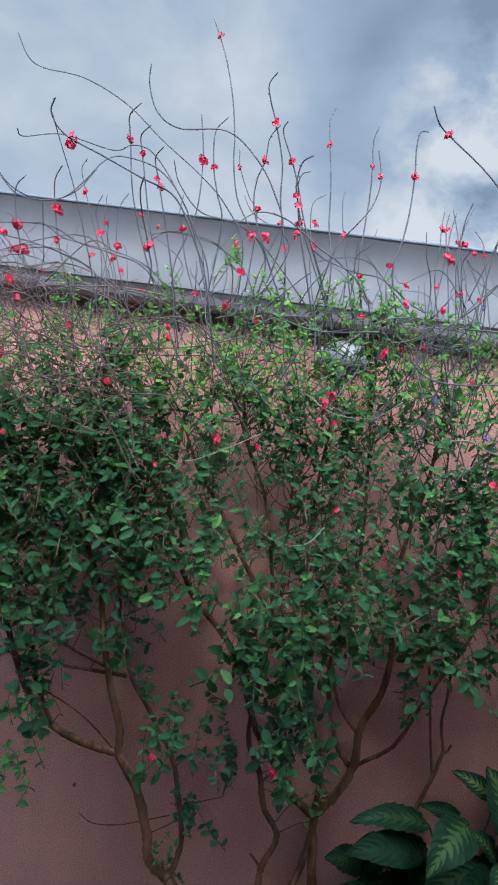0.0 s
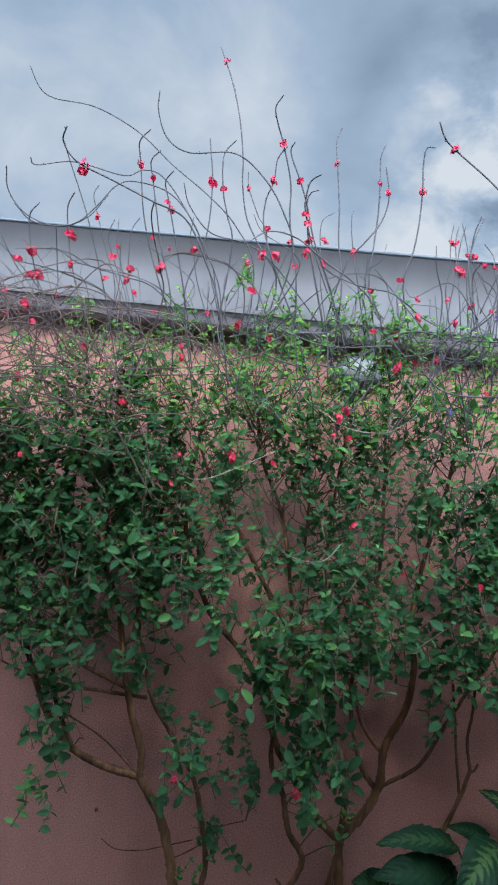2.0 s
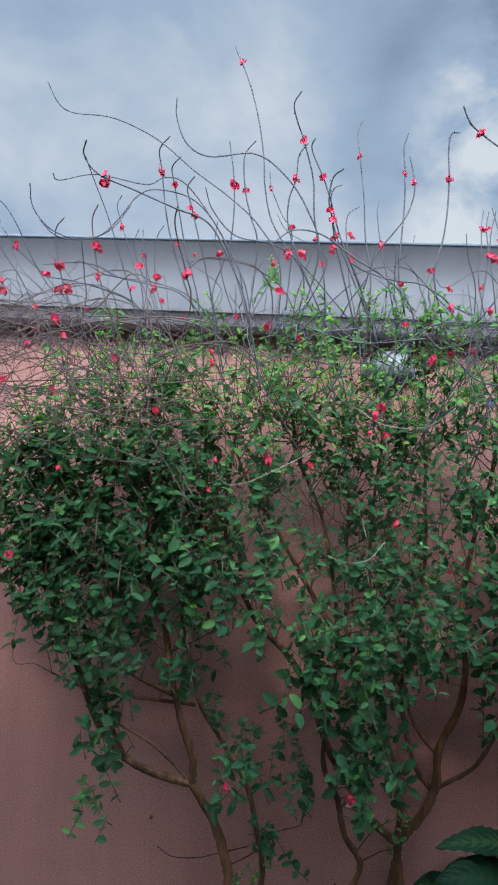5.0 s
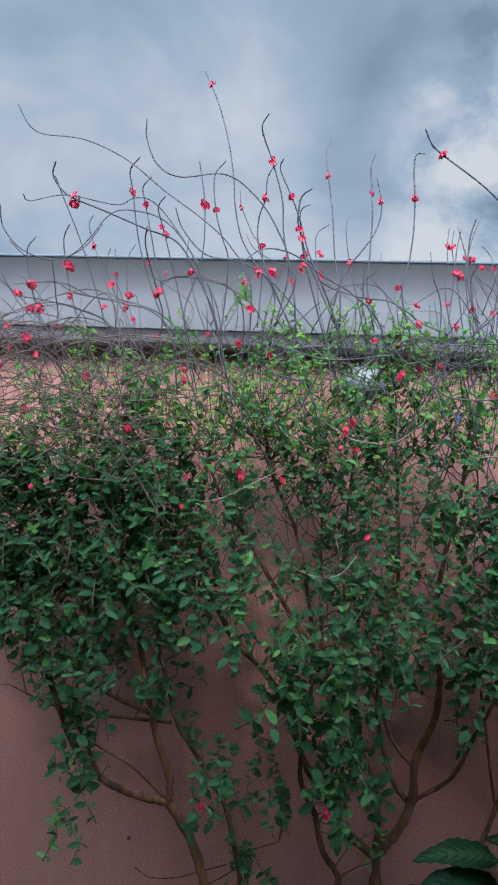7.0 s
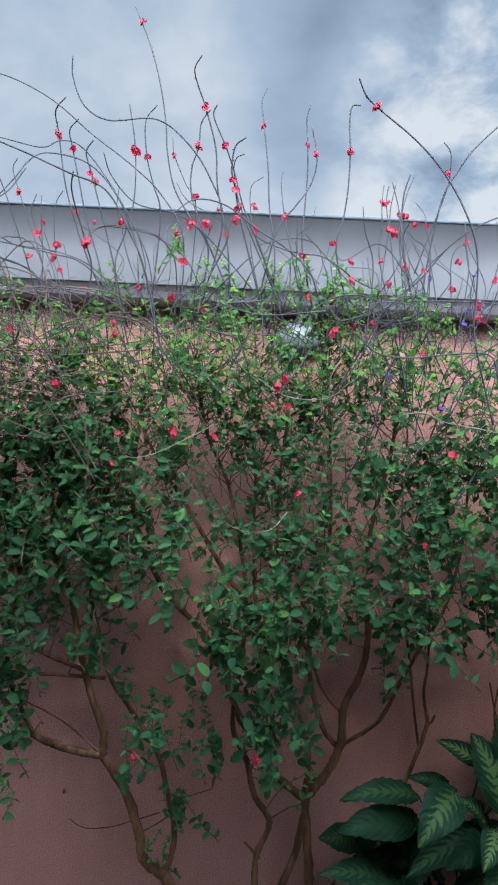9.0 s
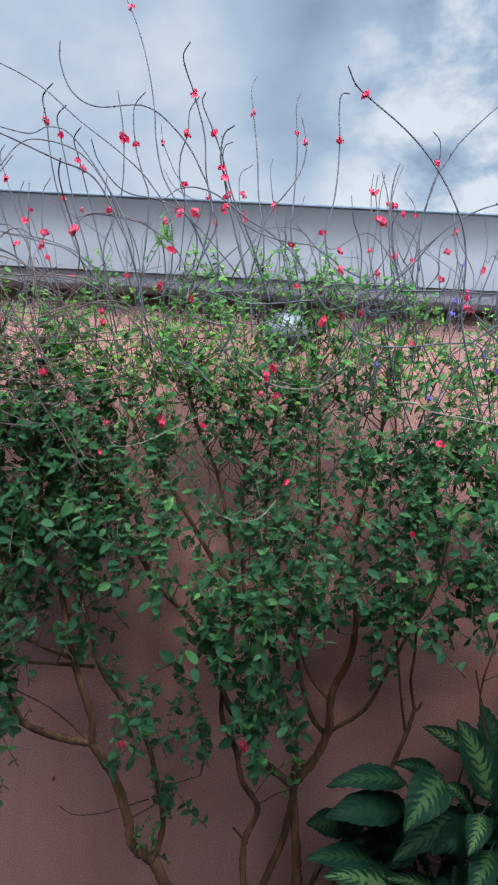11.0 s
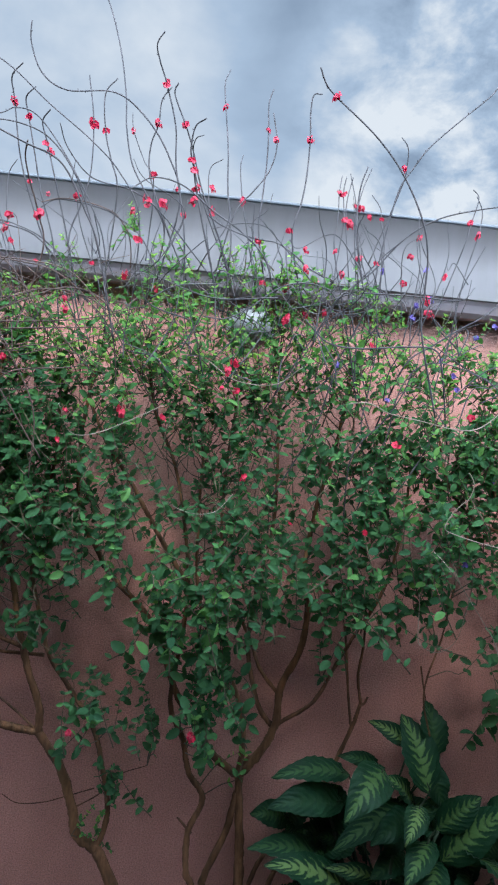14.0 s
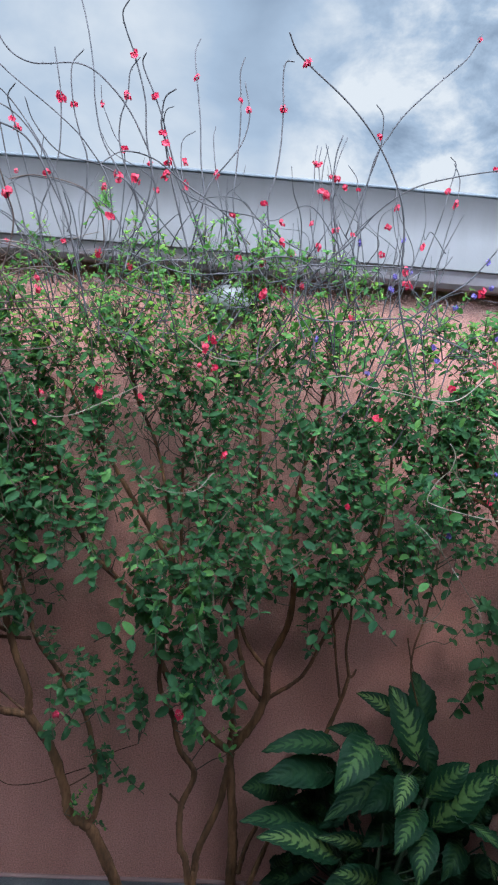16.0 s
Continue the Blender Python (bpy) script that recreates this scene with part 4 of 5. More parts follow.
MID.clump(0.17, 2.10, 2.07, 0.080, 18, 0.029, 0.60)
MID.clump(-0.26, 2.05, 2.31, 0.045, 5, 0.027, 0.80)
MID.clump(-0.47, 2.05, 2.19, 0.049, 6, 0.027, 0.80)
MID.clump(-0.15, 2.05, 2.21, 0.078, 10, 0.027, 0.80)
MID.clump(0.11, 2.05, 2.25, 0.043, 5, 0.027, 0.80)
MID.clump(0.24, 2.05, 2.23, 0.052, 6, 0.027, 0.80)
MID.clump(-0.80, 2.05, 2.16, 0.035, 4, 0.027, 0.80)
MID.clump(0.16, 2.05, 2.18, 0.069, 9, 0.027, 0.80)
MID.clump(0.30, 2.05, 2.14, 0.078, 10, 0.027, 0.80)
MID.clump(0.46, 2.05, 2.15, 0.078, 10, 0.027, 0.80)
MID.clump(-0.08, 2.05, 2.11, 0.078, 9, 0.027, 0.80)
MID.clump(0.01, 2.05, 2.20, 0.069, 6, 0.027, 0.80)
MID.clump(0.55, 2.05, 2.12, 0.069, 8, 0.027, 0.80)
# unseen foliage added beyond the right of the view, to shade the wall
RIGHT.clump(1.42, 1.95, 1.25, 0.2, 100, 0.058, 0.10, reach=0.1)
RIGHT.clump(1.46, 1.92, 0.72, 0.2, 90, 0.058, 0.10, reach=0.1)
RIGHT.clump(1.45, 1.95, 1.70, 0.2, 90, 0.056, 0.10, reach=0.1)
RIGHT.clump(1.50, 1.75, 1.75, 0.26, 108, 0.056, 0.15, reach=0.1)
RIGHT.clump(1.62, 1.6, 1.35, 0.28, 108, 0.056, 0.15, reach=0.1)
RIGHT.clump(1.48, 1.85, 0.95, 0.24, 82, 0.056, 0.15, reach=0.1)
RIGHT.clump(1.70, 1.7, 0.8, 0.28, 82, 0.056, 0.15, reach=0.1)
RIGHT.clump(1.55, 2.05, 0.55, 0.2, 30, 0.052, 0.15)
MID.whip(WHIP, 0.0018, (-0.226, 2.019, 2.060), (-0.223, 1.950, 2.274), (-0.289, 1.925, 2.387), (-0.374, 1.900, 2.460), (-0.492, 1.875, 2.537), (-0.609, 1.850, 2.622), (-0.737, 1.825, 2.672), (-0.849, 1.800, 2.674), (-0.888, 1.775, 2.687), (-0.917, 1.750, 2.738))
MID.whip(WHIP, 0.0023, (-0.237, 1.827, 1.881), (-0.285, 1.750, 2.099), (-0.326, 1.721, 2.193), (-0.390, 1.693, 2.296), (-0.480, 1.664, 2.326), (-0.583, 1.636, 2.360), (-0.675, 1.607, 2.389), (-0.707, 1.579, 2.426), (-0.691, 1.550, 2.451))
MID.bloom(-0.659, 1.621, 2.381, 1.21)
MID.whip(WHIP, 0.0018, (-0.290, 1.969, 1.923), (-0.301, 1.900, 2.144), (-0.349, 1.875, 2.265), (-0.432, 1.850, 2.395), (-0.506, 1.825, 2.475), (-0.558, 1.800, 2.477), (-0.603, 1.775, 2.444), (-0.743, 1.750, 2.460), (-0.838, 1.725, 2.430), (-0.848, 1.700, 2.438))
LEFT.whip(WHIP, 0.0018, (-0.597, 1.989, 1.881), (-0.641, 1.900, 2.100), (-0.670, 1.850, 2.215), (-0.707, 1.800, 2.339), (-0.749, 1.750, 2.448), (-0.759, 1.700, 2.491))
MID.whip(WHIP, 0.0018, (-0.272, 1.870, 2.020), (-0.343, 1.800, 2.236), (-0.394, 1.778, 2.334), (-0.463, 1.756, 2.396), (-0.555, 1.733, 2.409), (-0.600, 1.711, 2.381), (-0.636, 1.689, 2.311), (-0.673, 1.667, 2.253), (-0.721, 1.644, 2.227), (-0.780, 1.622, 2.227), (-0.821, 1.600, 2.261))
MID.whip(WHIP, 0.0023, (-0.168, 2.077, 2.123), (-0.114, 2.010, 2.346), (-0.158, 1.987, 2.475), (-0.232, 1.964, 2.571), (-0.325, 1.941, 2.625), (-0.458, 1.919, 2.604), (-0.527, 1.896, 2.632), (-0.559, 1.873, 2.702), (-0.557, 1.850, 2.753))
MID.whip(WHIP, 0.0023, (-0.201, 2.094, 2.046), (-0.155, 2.040, 2.262), (-0.225, 2.034, 2.378), (-0.273, 2.029, 2.461), (-0.299, 2.023, 2.566), (-0.308, 2.017, 2.654), (-0.333, 2.011, 2.778), (-0.372, 2.006, 2.900), (-0.425, 2.000, 3.016))
MID.bloom(-0.398, 2.003, 2.966, 0.73)
MID.whip(WHIP, 0.0023, (-0.394, 2.096, 1.960), (-0.439, 2.030, 2.186), (-0.409, 2.010, 2.309), (-0.385, 1.990, 2.403), (-0.387, 1.970, 2.547), (-0.408, 1.950, 2.672))
MID.bloom(-0.386, 1.970, 2.543, 1.05)
MID.whip(WHIP, 0.0023, (-0.332, 2.101, 2.142), (-0.309, 2.030, 2.366), (-0.333, 2.010, 2.455), (-0.353, 1.990, 2.528), (-0.361, 1.970, 2.631), (-0.325, 1.950, 2.673))
MID.bloom(-0.351, 1.990, 2.529, 0.95)
MID.whip(WHIP, 0.0016, (-0.212, 2.100, 2.186), (-0.203, 2.050, 2.406), (-0.242, 2.050, 2.484), (-0.281, 2.050, 2.571), (-0.290, 2.050, 2.627))
MID.bloom(-0.281, 2.050, 2.571, 0.63)
MID.whip(WHIP, 0.0018, (0.020, 2.095, 2.132), (-0.160, 2.000, 2.301), (-0.250, 1.950, 2.345), (-0.357, 1.900, 2.350), (-0.420, 1.850, 2.405), (-0.435, 1.800, 2.449))
MID.whip(WHIP, 0.0023, (0.234, 2.087, 1.991), (0.169, 2.010, 2.187), (0.087, 1.978, 2.263), (-0.006, 1.946, 2.309), (-0.099, 1.914, 2.362), (-0.182, 1.882, 2.363), (-0.238, 1.850, 2.310))
LEFT.whip(WHIP, 0.0023, (-0.405, 2.083, 1.968), (-0.507, 2.010, 2.188), (-0.556, 1.978, 2.314), (-0.585, 1.946, 2.422), (-0.603, 1.914, 2.554), (-0.606, 1.882, 2.606), (-0.568, 1.850, 2.630))
LEFT.bloom(-0.603, 1.914, 2.554, 0.95)
LEFT.whip(WHIP, 0.0023, (-0.456, 2.085, 1.953), (-0.480, 2.020, 2.177), (-0.526, 1.996, 2.325), (-0.551, 1.972, 2.438), (-0.571, 1.948, 2.532), (-0.575, 1.924, 2.572), (-0.543, 1.900, 2.594))
LEFT.bloom(-0.570, 1.948, 2.528, 0.89)
LEFT.whip(WHIP, 0.0023, (-0.403, 2.095, 2.029), (-0.456, 2.020, 2.253), (-0.486, 1.990, 2.364), (-0.513, 1.960, 2.464), (-0.523, 1.930, 2.510), (-0.495, 1.900, 2.533))
LEFT.bloom(-0.516, 1.960, 2.458, 0.84)
LEFT.bloom(-0.506, 1.975, 2.441, 1.05)
LEFT.whip(WHIP, 0.0017, (-0.704, 2.097, 1.954), (-0.667, 2.040, 2.178), (-0.714, 2.030, 2.316), (-0.751, 2.020, 2.418), (-0.772, 2.010, 2.485), (-0.756, 2.000, 2.517))
LEFT.bloom(-0.754, 2.020, 2.421, 0.84)
LEFT.whip(WHIP, 0.0017, (-0.800, 2.103, 1.894), (-0.869, 2.020, 2.109), (-0.906, 1.990, 2.185), (-0.925, 1.960, 2.261), (-0.934, 1.930, 2.363), (-0.897, 1.900, 2.396))
LEFT.bloom(-0.921, 1.960, 2.265, 1.05)
LEFT.whip(BROWN_WHIP, 0.0023, (-0.657, 2.093, 1.901), (-0.761, 2.020, 2.123), (-0.802, 1.990, 2.243), (-0.815, 1.960, 2.329), (-0.818, 1.930, 2.404), (-0.791, 1.900, 2.440))
LEFT.bloom(-0.813, 1.960, 2.338, 0.95)
LEFT.bloom(-0.804, 1.975, 2.329, 1.05)
LEFT.bloom(-0.806, 1.990, 2.243, 0.95)
LEFT.whip(WHIP, 0.0017, (-0.582, 2.100, 1.944), (-0.628, 2.040, 2.165), (-0.685, 2.027, 2.290), (-0.706, 2.013, 2.356), (-0.689, 2.000, 2.407))
LEFT.bloom(-0.687, 2.027, 2.296, 1.16)
LEFT.whip(WHIP, 0.0017, (-0.521, 2.102, 1.925), (-0.598, 2.040, 2.150), (-0.629, 2.027, 2.252), (-0.633, 2.013, 2.374), (-0.608, 2.000, 2.421))
LEFT.bloom(-0.625, 2.027, 2.258, 1.05)
LEFT.bloom(-0.632, 2.033, 2.226, 1.05)
LEFT.whip(WHIP, 0.0016, (-0.584, 2.100, 2.034), (-0.655, 2.050, 2.257), (-0.686, 2.050, 2.337), (-0.692, 2.050, 2.430))
LEFT.bloom(-0.684, 2.050, 2.337, 0.73)
LEFT.whip(WHIP, 0.0014, (-0.916, 2.030, 1.929), (-0.803, 1.900, 2.114), (-0.770, 1.800, 2.183), (-0.745, 1.700, 2.248))
LEFT.whip(WHIP, 0.0018, (-0.371, 2.086, 2.030), (-0.513, 2.000, 2.184), (-0.614, 1.960, 2.211), (-0.709, 1.920, 2.219), (-0.768, 1.880, 2.240), (-0.820, 1.840, 2.234), (-0.900, 1.800, 2.211))
LEFT.whip(WHIP, 0.0018, (-0.580, 2.115, 1.987), (-0.668, 2.000, 2.146), (-0.741, 1.933, 2.177), (-0.823, 1.867, 2.185), (-0.894, 1.800, 2.176))
MID.whip(BROWN_WHIP, 0.0018, (-0.254, 2.107, 1.976), (-0.244, 2.000, 2.183), (-0.271, 1.950, 2.251), (-0.320, 1.900, 2.269), (-0.412, 1.850, 2.264), (-0.462, 1.800, 2.229))
LEFT.whip(BROWN_WHIP, 0.0023, (-0.568, 2.018, 1.910), (-0.481, 1.920, 2.127), (-0.488, 1.870, 2.218), (-0.505, 1.820, 2.290), (-0.507, 1.770, 2.333), (-0.489, 1.720, 2.356))
LEFT.bloom(-0.488, 1.870, 2.218, 1.31)
MID.whip(WHIP, 0.0017, (-0.305, 2.102, 2.004), (-0.402, 2.040, 2.230), (-0.429, 2.027, 2.341), (-0.442, 2.013, 2.379), (-0.436, 2.000, 2.438))
MID.bloom(-0.429, 2.027, 2.341, 0.89)
MID.whip(WHIP, 0.0023, (-0.077, 2.073, 2.032), (-0.092, 2.008, 2.259), (-0.132, 1.980, 2.439), (-0.142, 1.952, 2.549), (-0.177, 1.924, 2.659), (-0.198, 1.896, 2.705), (-0.207, 1.868, 2.738), (-0.185, 1.840, 2.760))
MID.bloom(-0.177, 1.924, 2.659, 1.16)
MID.whip(WHIP, 0.0023, (0.100, 2.087, 2.040), (0.013, 2.020, 2.258), (-0.049, 1.996, 2.385), (-0.086, 1.972, 2.494), (-0.112, 1.948, 2.554), (-0.150, 1.924, 2.630), (-0.140, 1.900, 2.653))
MID.bloom(-0.112, 1.948, 2.554, 1.05)
MID.whip(WHIP, 0.0023, (-0.046, 2.091, 2.072), (-0.159, 2.030, 2.294), (-0.213, 2.014, 2.426), (-0.216, 1.998, 2.509), (-0.197, 1.982, 2.566), (-0.192, 1.966, 2.631), (-0.164, 1.950, 2.666))
MID.bloom(-0.196, 1.982, 2.567, 0.95)
MID.whip(WHIP, 0.0027, (0.038, 2.089, 2.046), (-0.033, 2.020, 2.270), (-0.068, 1.996, 2.391), (-0.079, 1.972, 2.442), (-0.090, 1.948, 2.483), (-0.082, 1.924, 2.542), (-0.050, 1.900, 2.559))
MID.bloom(-0.086, 1.960, 2.457, 1.05)
MID.bloom(-0.076, 1.972, 2.432, 1.16)
MID.bloom(-0.066, 1.996, 2.391, 1.10)
MID.whip(WHIP, 0.0017, (0.051, 2.107, 2.174), (-0.059, 2.020, 2.393), (-0.085, 1.980, 2.489), (-0.078, 1.940, 2.515), (-0.053, 1.900, 2.509))
MID.whip(WHIP, 0.0023, (0.045, 2.110, 2.032), (0.051, 2.068, 2.261), (0.025, 2.082, 2.429), (0.013, 2.097, 2.565), (-0.008, 2.111, 2.710), (-0.019, 2.126, 2.796), (-0.006, 2.140, 2.850))
MID.bloom(-0.008, 2.111, 2.710, 0.89)
MID.whip(WHIP, 0.0023, (0.194, 2.100, 2.054), (0.135, 2.050, 2.284), (0.135, 2.050, 2.411), (0.138, 2.050, 2.521), (0.134, 2.050, 2.620), (0.127, 2.050, 2.704), (0.138, 2.050, 2.752))
MID.bloom(0.134, 2.050, 2.620, 0.79)
MID.whip(WHIP, 0.0023, (-0.006, 2.102, 2.083), (0.043, 2.040, 2.305), (0.069, 2.032, 2.369), (0.106, 2.024, 2.415), (0.148, 2.016, 2.480), (0.163, 2.008, 2.559), (0.143, 2.000, 2.650))
MID.bloom(0.159, 2.008, 2.571, 0.84)
MID.whip(WHIP, 0.0023, (0.313, 2.093, 2.045), (0.239, 2.034, 2.274), (0.256, 2.023, 2.398), (0.263, 2.013, 2.484), (0.262, 2.002, 2.583), (0.255, 1.991, 2.661), (0.259, 1.981, 2.709), (0.283, 1.970, 2.708))
MID.bloom(0.262, 2.002, 2.583, 1.05)
MID.whip(WHIP, 0.0023, (0.697, 1.923, 1.765), (0.614, 1.850, 1.992), (0.606, 1.825, 2.095), (0.598, 1.800, 2.195), (0.568, 1.775, 2.283), (0.501, 1.750, 2.387), (0.415, 1.725, 2.470), (0.295, 1.700, 2.551), (0.262, 1.675, 2.568), (0.241, 1.650, 2.594))
MID.bloom(0.295, 1.700, 2.551, 1.10)
MID.whip(WHIP, 0.0023, (0.389, 2.087, 1.859), (0.486, 2.030, 2.087), (0.509, 2.020, 2.224), (0.525, 2.010, 2.342), (0.549, 2.000, 2.460), (0.585, 1.990, 2.527), (0.629, 1.980, 2.594), (0.722, 1.970, 2.690), (0.798, 1.960, 2.765), (0.831, 1.950, 2.832))
MID.bloom(0.827, 1.955, 2.818, 0.63)
MID.bloom(0.557, 1.995, 2.522, 0.95)
MID.whip(WHIP, 0.0023, (0.233, 2.088, 1.805), (0.350, 2.010, 2.021), (0.391, 1.983, 2.102), (0.482, 1.957, 2.186), (0.553, 1.930, 2.275), (0.641, 1.903, 2.338), (0.745, 1.877, 2.369), (0.895, 1.850, 2.396))
MID.bloom(0.865, 1.863, 2.397, 0.84)
MID.whip(WHIP, 0.0017, (0.495, 2.117, 2.252), (0.561, 2.034, 2.476), (0.568, 2.013, 2.536), (0.562, 1.991, 2.585), (0.535, 1.970, 2.605))
MID.whip(WHIP, 0.0023, (0.609, 2.098, 1.899), (0.486, 2.040, 2.124), (0.450, 2.030, 2.240), (0.429, 2.020, 2.338), (0.431, 2.010, 2.454), (0.447, 2.000, 2.519))
MID.bloom(0.441, 2.015, 2.395, 0.73)
MID.bloom(0.451, 2.030, 2.243, 0.95)
MID.whip(WHIP, 0.0017, (0.358, 2.100, 1.854), (0.377, 2.050, 2.083), (0.384, 2.050, 2.223), (0.395, 2.050, 2.354), (0.386, 2.050, 2.449), (0.391, 2.050, 2.502))
MID.bloom(0.388, 2.050, 2.448, 0.73)
MID.bloom(0.399, 2.050, 2.363, 1.05)
MID.whip(WHIP, 0.0017, (0.458, 2.100, 2.014), (0.418, 2.050, 2.243), (0.401, 2.050, 2.355), (0.400, 2.050, 2.433), (0.412, 2.050, 2.504))
MID.whip(WHIP, 0.0017, (0.714, 2.100, 2.081), (0.776, 2.050, 2.309), (0.796, 2.050, 2.398), (0.814, 2.050, 2.479), (0.794, 2.050, 2.507))
MID.bloom(0.793, 2.050, 2.398, 0.89)
MID.whip(WHIP, 0.0017, (0.761, 2.100, 1.923), (0.778, 2.050, 2.151), (0.797, 2.050, 2.258), (0.822, 2.050, 2.362), (0.829, 2.050, 2.436), (0.808, 2.050, 2.487))
MID.bloom(0.822, 2.050, 2.362, 0.84)
MID.whip(WHIP, 0.0016, (0.523, 2.098, 2.045), (0.532, 2.060, 2.274), (0.517, 2.073, 2.382), (0.513, 2.087, 2.431), (0.486, 2.100, 2.474))
MID.bloom(0.517, 2.073, 2.388, 0.63)
MID.whip(WHIP, 0.0016, (0.624, 2.093, 2.002), (0.649, 2.060, 2.231), (0.643, 2.080, 2.346), (0.643, 2.100, 2.421))
MID.bloom(0.645, 2.080, 2.346, 0.73)
MID.whip(WHIP, 0.0023, (0.563, 2.099, 1.730), (0.620, 2.030, 1.925), (0.697, 2.010, 1.993), (0.773, 1.990, 2.050), (0.848, 1.970, 2.103), (0.927, 1.950, 2.205))
MID.whip(WHIP, 0.0023, (0.797, 2.100, 1.701), (0.734, 2.010, 1.910), (0.697, 1.978, 1.974), (0.595, 1.946, 1.968), (0.457, 1.914, 1.944), (0.355, 1.882, 1.946), (0.284, 1.850, 1.997))
MID.whip(WHIP, 0.0017, (0.831, 2.105, 1.886), (0.768, 2.040, 2.113), (0.784, 2.027, 2.198), (0.802, 2.013, 2.247), (0.831, 2.000, 2.314))
MID.whip(WHIP, 0.0017, (0.160, 2.099, 2.056), (0.101, 2.060, 2.283), (0.074, 2.073, 2.398), (0.058, 2.087, 2.509), (0.062, 2.100, 2.557))
MID.bloom(0.075, 2.073, 2.398, 1.05)
MID.whip(WHIP, 0.0017, (0.097, 2.100, 2.093), (-0.012, 2.050, 2.320), (-0.033, 2.050, 2.408), (-0.034, 2.050, 2.482), (0.002, 2.050, 2.514))
MID.bloom(-0.025, 2.050, 2.424, 0.73)
MID.bloom(-0.014, 2.050, 2.347, 0.84)
MID.whip(WHIP, 0.0017, (0.445, 2.098, 2.035), (0.376, 2.060, 2.264), (0.379, 2.073, 2.378), (0.378, 2.087, 2.465), (0.384, 2.100, 2.527))
MID.bloom(0.379, 2.087, 2.465, 0.79)
MID.whip(WHIP, 0.0017, (0.561, 2.100, 2.045), (0.453, 2.060, 2.274), (0.440, 2.073, 2.404), (0.452, 2.087, 2.483), (0.478, 2.100, 2.561))
MID.whip(WHIP, 0.0017, (0.469, 2.090, 2.098), (0.434, 2.060, 2.326), (0.434, 2.080, 2.424), (0.410, 2.100, 2.536))
MID.bloom(0.433, 2.080, 2.422, 0.73)
MID.bloom(0.420, 2.070, 2.360, 1.05)
LEFT.whip(WHIP, 0.0018, (-0.915, 2.079, 1.901), (-0.900, 2.000, 2.111), (-0.973, 1.960, 2.221), (-1.011, 1.920, 2.294), (-1.039, 1.880, 2.365), (-1.071, 1.840, 2.415), (-1.126, 1.800, 2.442))
LEFT.whip(WHIP, 0.0018, (-0.859, 2.080, 1.834), (-0.969, 2.000, 2.051), (-1.031, 1.950, 2.196), (-1.084, 1.900, 2.282), (-1.145, 1.850, 2.382), (-1.162, 1.800, 2.444))
LEFT.bloom(-1.142, 1.850, 2.382, 0.95)
LEFT.whip(WHIP, 0.0018, (-0.668, 1.850, 2.418), (-0.705, 1.810, 2.327), (-0.769, 1.770, 2.277), (-0.846, 1.730, 2.286), (-0.889, 1.690, 2.333), (-0.885, 1.650, 2.384))
LEFT.whip(WHIP, 0.0017, (-0.757, 2.096, 1.841), (-0.878, 2.030, 2.066), (-0.914, 2.010, 2.187), (-0.941, 1.990, 2.280), (-0.955, 1.970, 2.381), (-0.919, 1.950, 2.420))
LEFT.bloom(-0.941, 1.990, 2.280, 1.05)
LEFT.whip(WHIP, 0.0017, (-0.771, 2.108, 1.975), (-0.916, 2.020, 2.171), (-0.985, 1.980, 2.242), (-1.050, 1.940, 2.300), (-1.098, 1.900, 2.362))
LEFT.bloom(-1.056, 1.920, 2.310, 0.84)
LEFT.bloom(-0.981, 1.980, 2.242, 0.95)
LEFT.whip(BROWN_WHIP, 0.0018, (-0.455, 1.983, 1.899), (-0.555, 1.900, 2.069), (-0.685, 1.850, 2.129), (-0.816, 1.800, 2.088), (-0.934, 1.750, 1.992), (-1.045, 1.700, 1.883))
LEFT.whip(BROWN_WHIP, 0.0018, (-0.381, 1.981, 1.863), (-0.515, 1.900, 2.020), (-0.660, 1.850, 2.064), (-0.792, 1.800, 2.032), (-0.927, 1.750, 1.936), (-1.034, 1.700, 1.806))
LEFT.whip(BROWN_WHIP, 0.0018, (-0.467, 1.970, 1.477), (-0.460, 1.900, 1.691), (-0.590, 1.850, 1.903), (-0.718, 1.800, 1.980), (-0.899, 1.750, 1.978), (-1.043, 1.700, 1.868))
LEFT.whip(BROWN_WHIP, 0.0018, (-0.427, 1.926, 1.538), (-0.554, 1.850, 1.742), (-0.673, 1.800, 1.886), (-0.805, 1.750, 1.897), (-0.889, 1.700, 1.833), (-0.944, 1.650, 1.712))
LEFT.whip(BROWN_WHIP, 0.0018, (-0.176, 1.995, 1.831), (-0.276, 1.900, 1.988), (-0.371, 1.850, 2.018), (-0.469, 1.800, 1.966), (-0.559, 1.750, 1.885), (-0.576, 1.700, 1.752))
MID.whip(PALE_WHIP, 0.0010, (-0.090, 1.900, 1.723), (-0.176, 1.850, 1.667), (-0.258, 1.800, 1.621), (-0.311, 1.750, 1.619), (-0.335, 1.700, 1.687))
MID.whip(PALE_WHIP, 0.0009, (0.129, 1.900, 1.488), (0.079, 1.850, 1.437), (0.001, 1.800, 1.437), (-0.080, 1.750, 1.488), (-0.150, 1.700, 1.582))
MID.whip(PALE_WHIP, 0.0013, (0.996, 1.900, 1.397), (0.901, 1.894, 1.409), (0.815, 1.888, 1.425), (0.754, 1.882, 1.441), (0.738, 1.876, 1.455), (0.752, 1.870, 1.492), (0.774, 1.864, 1.521), (0.794, 1.858, 1.543), (0.802, 1.852, 1.579), (0.792, 1.846, 1.602), (0.779, 1.840, 1.615))
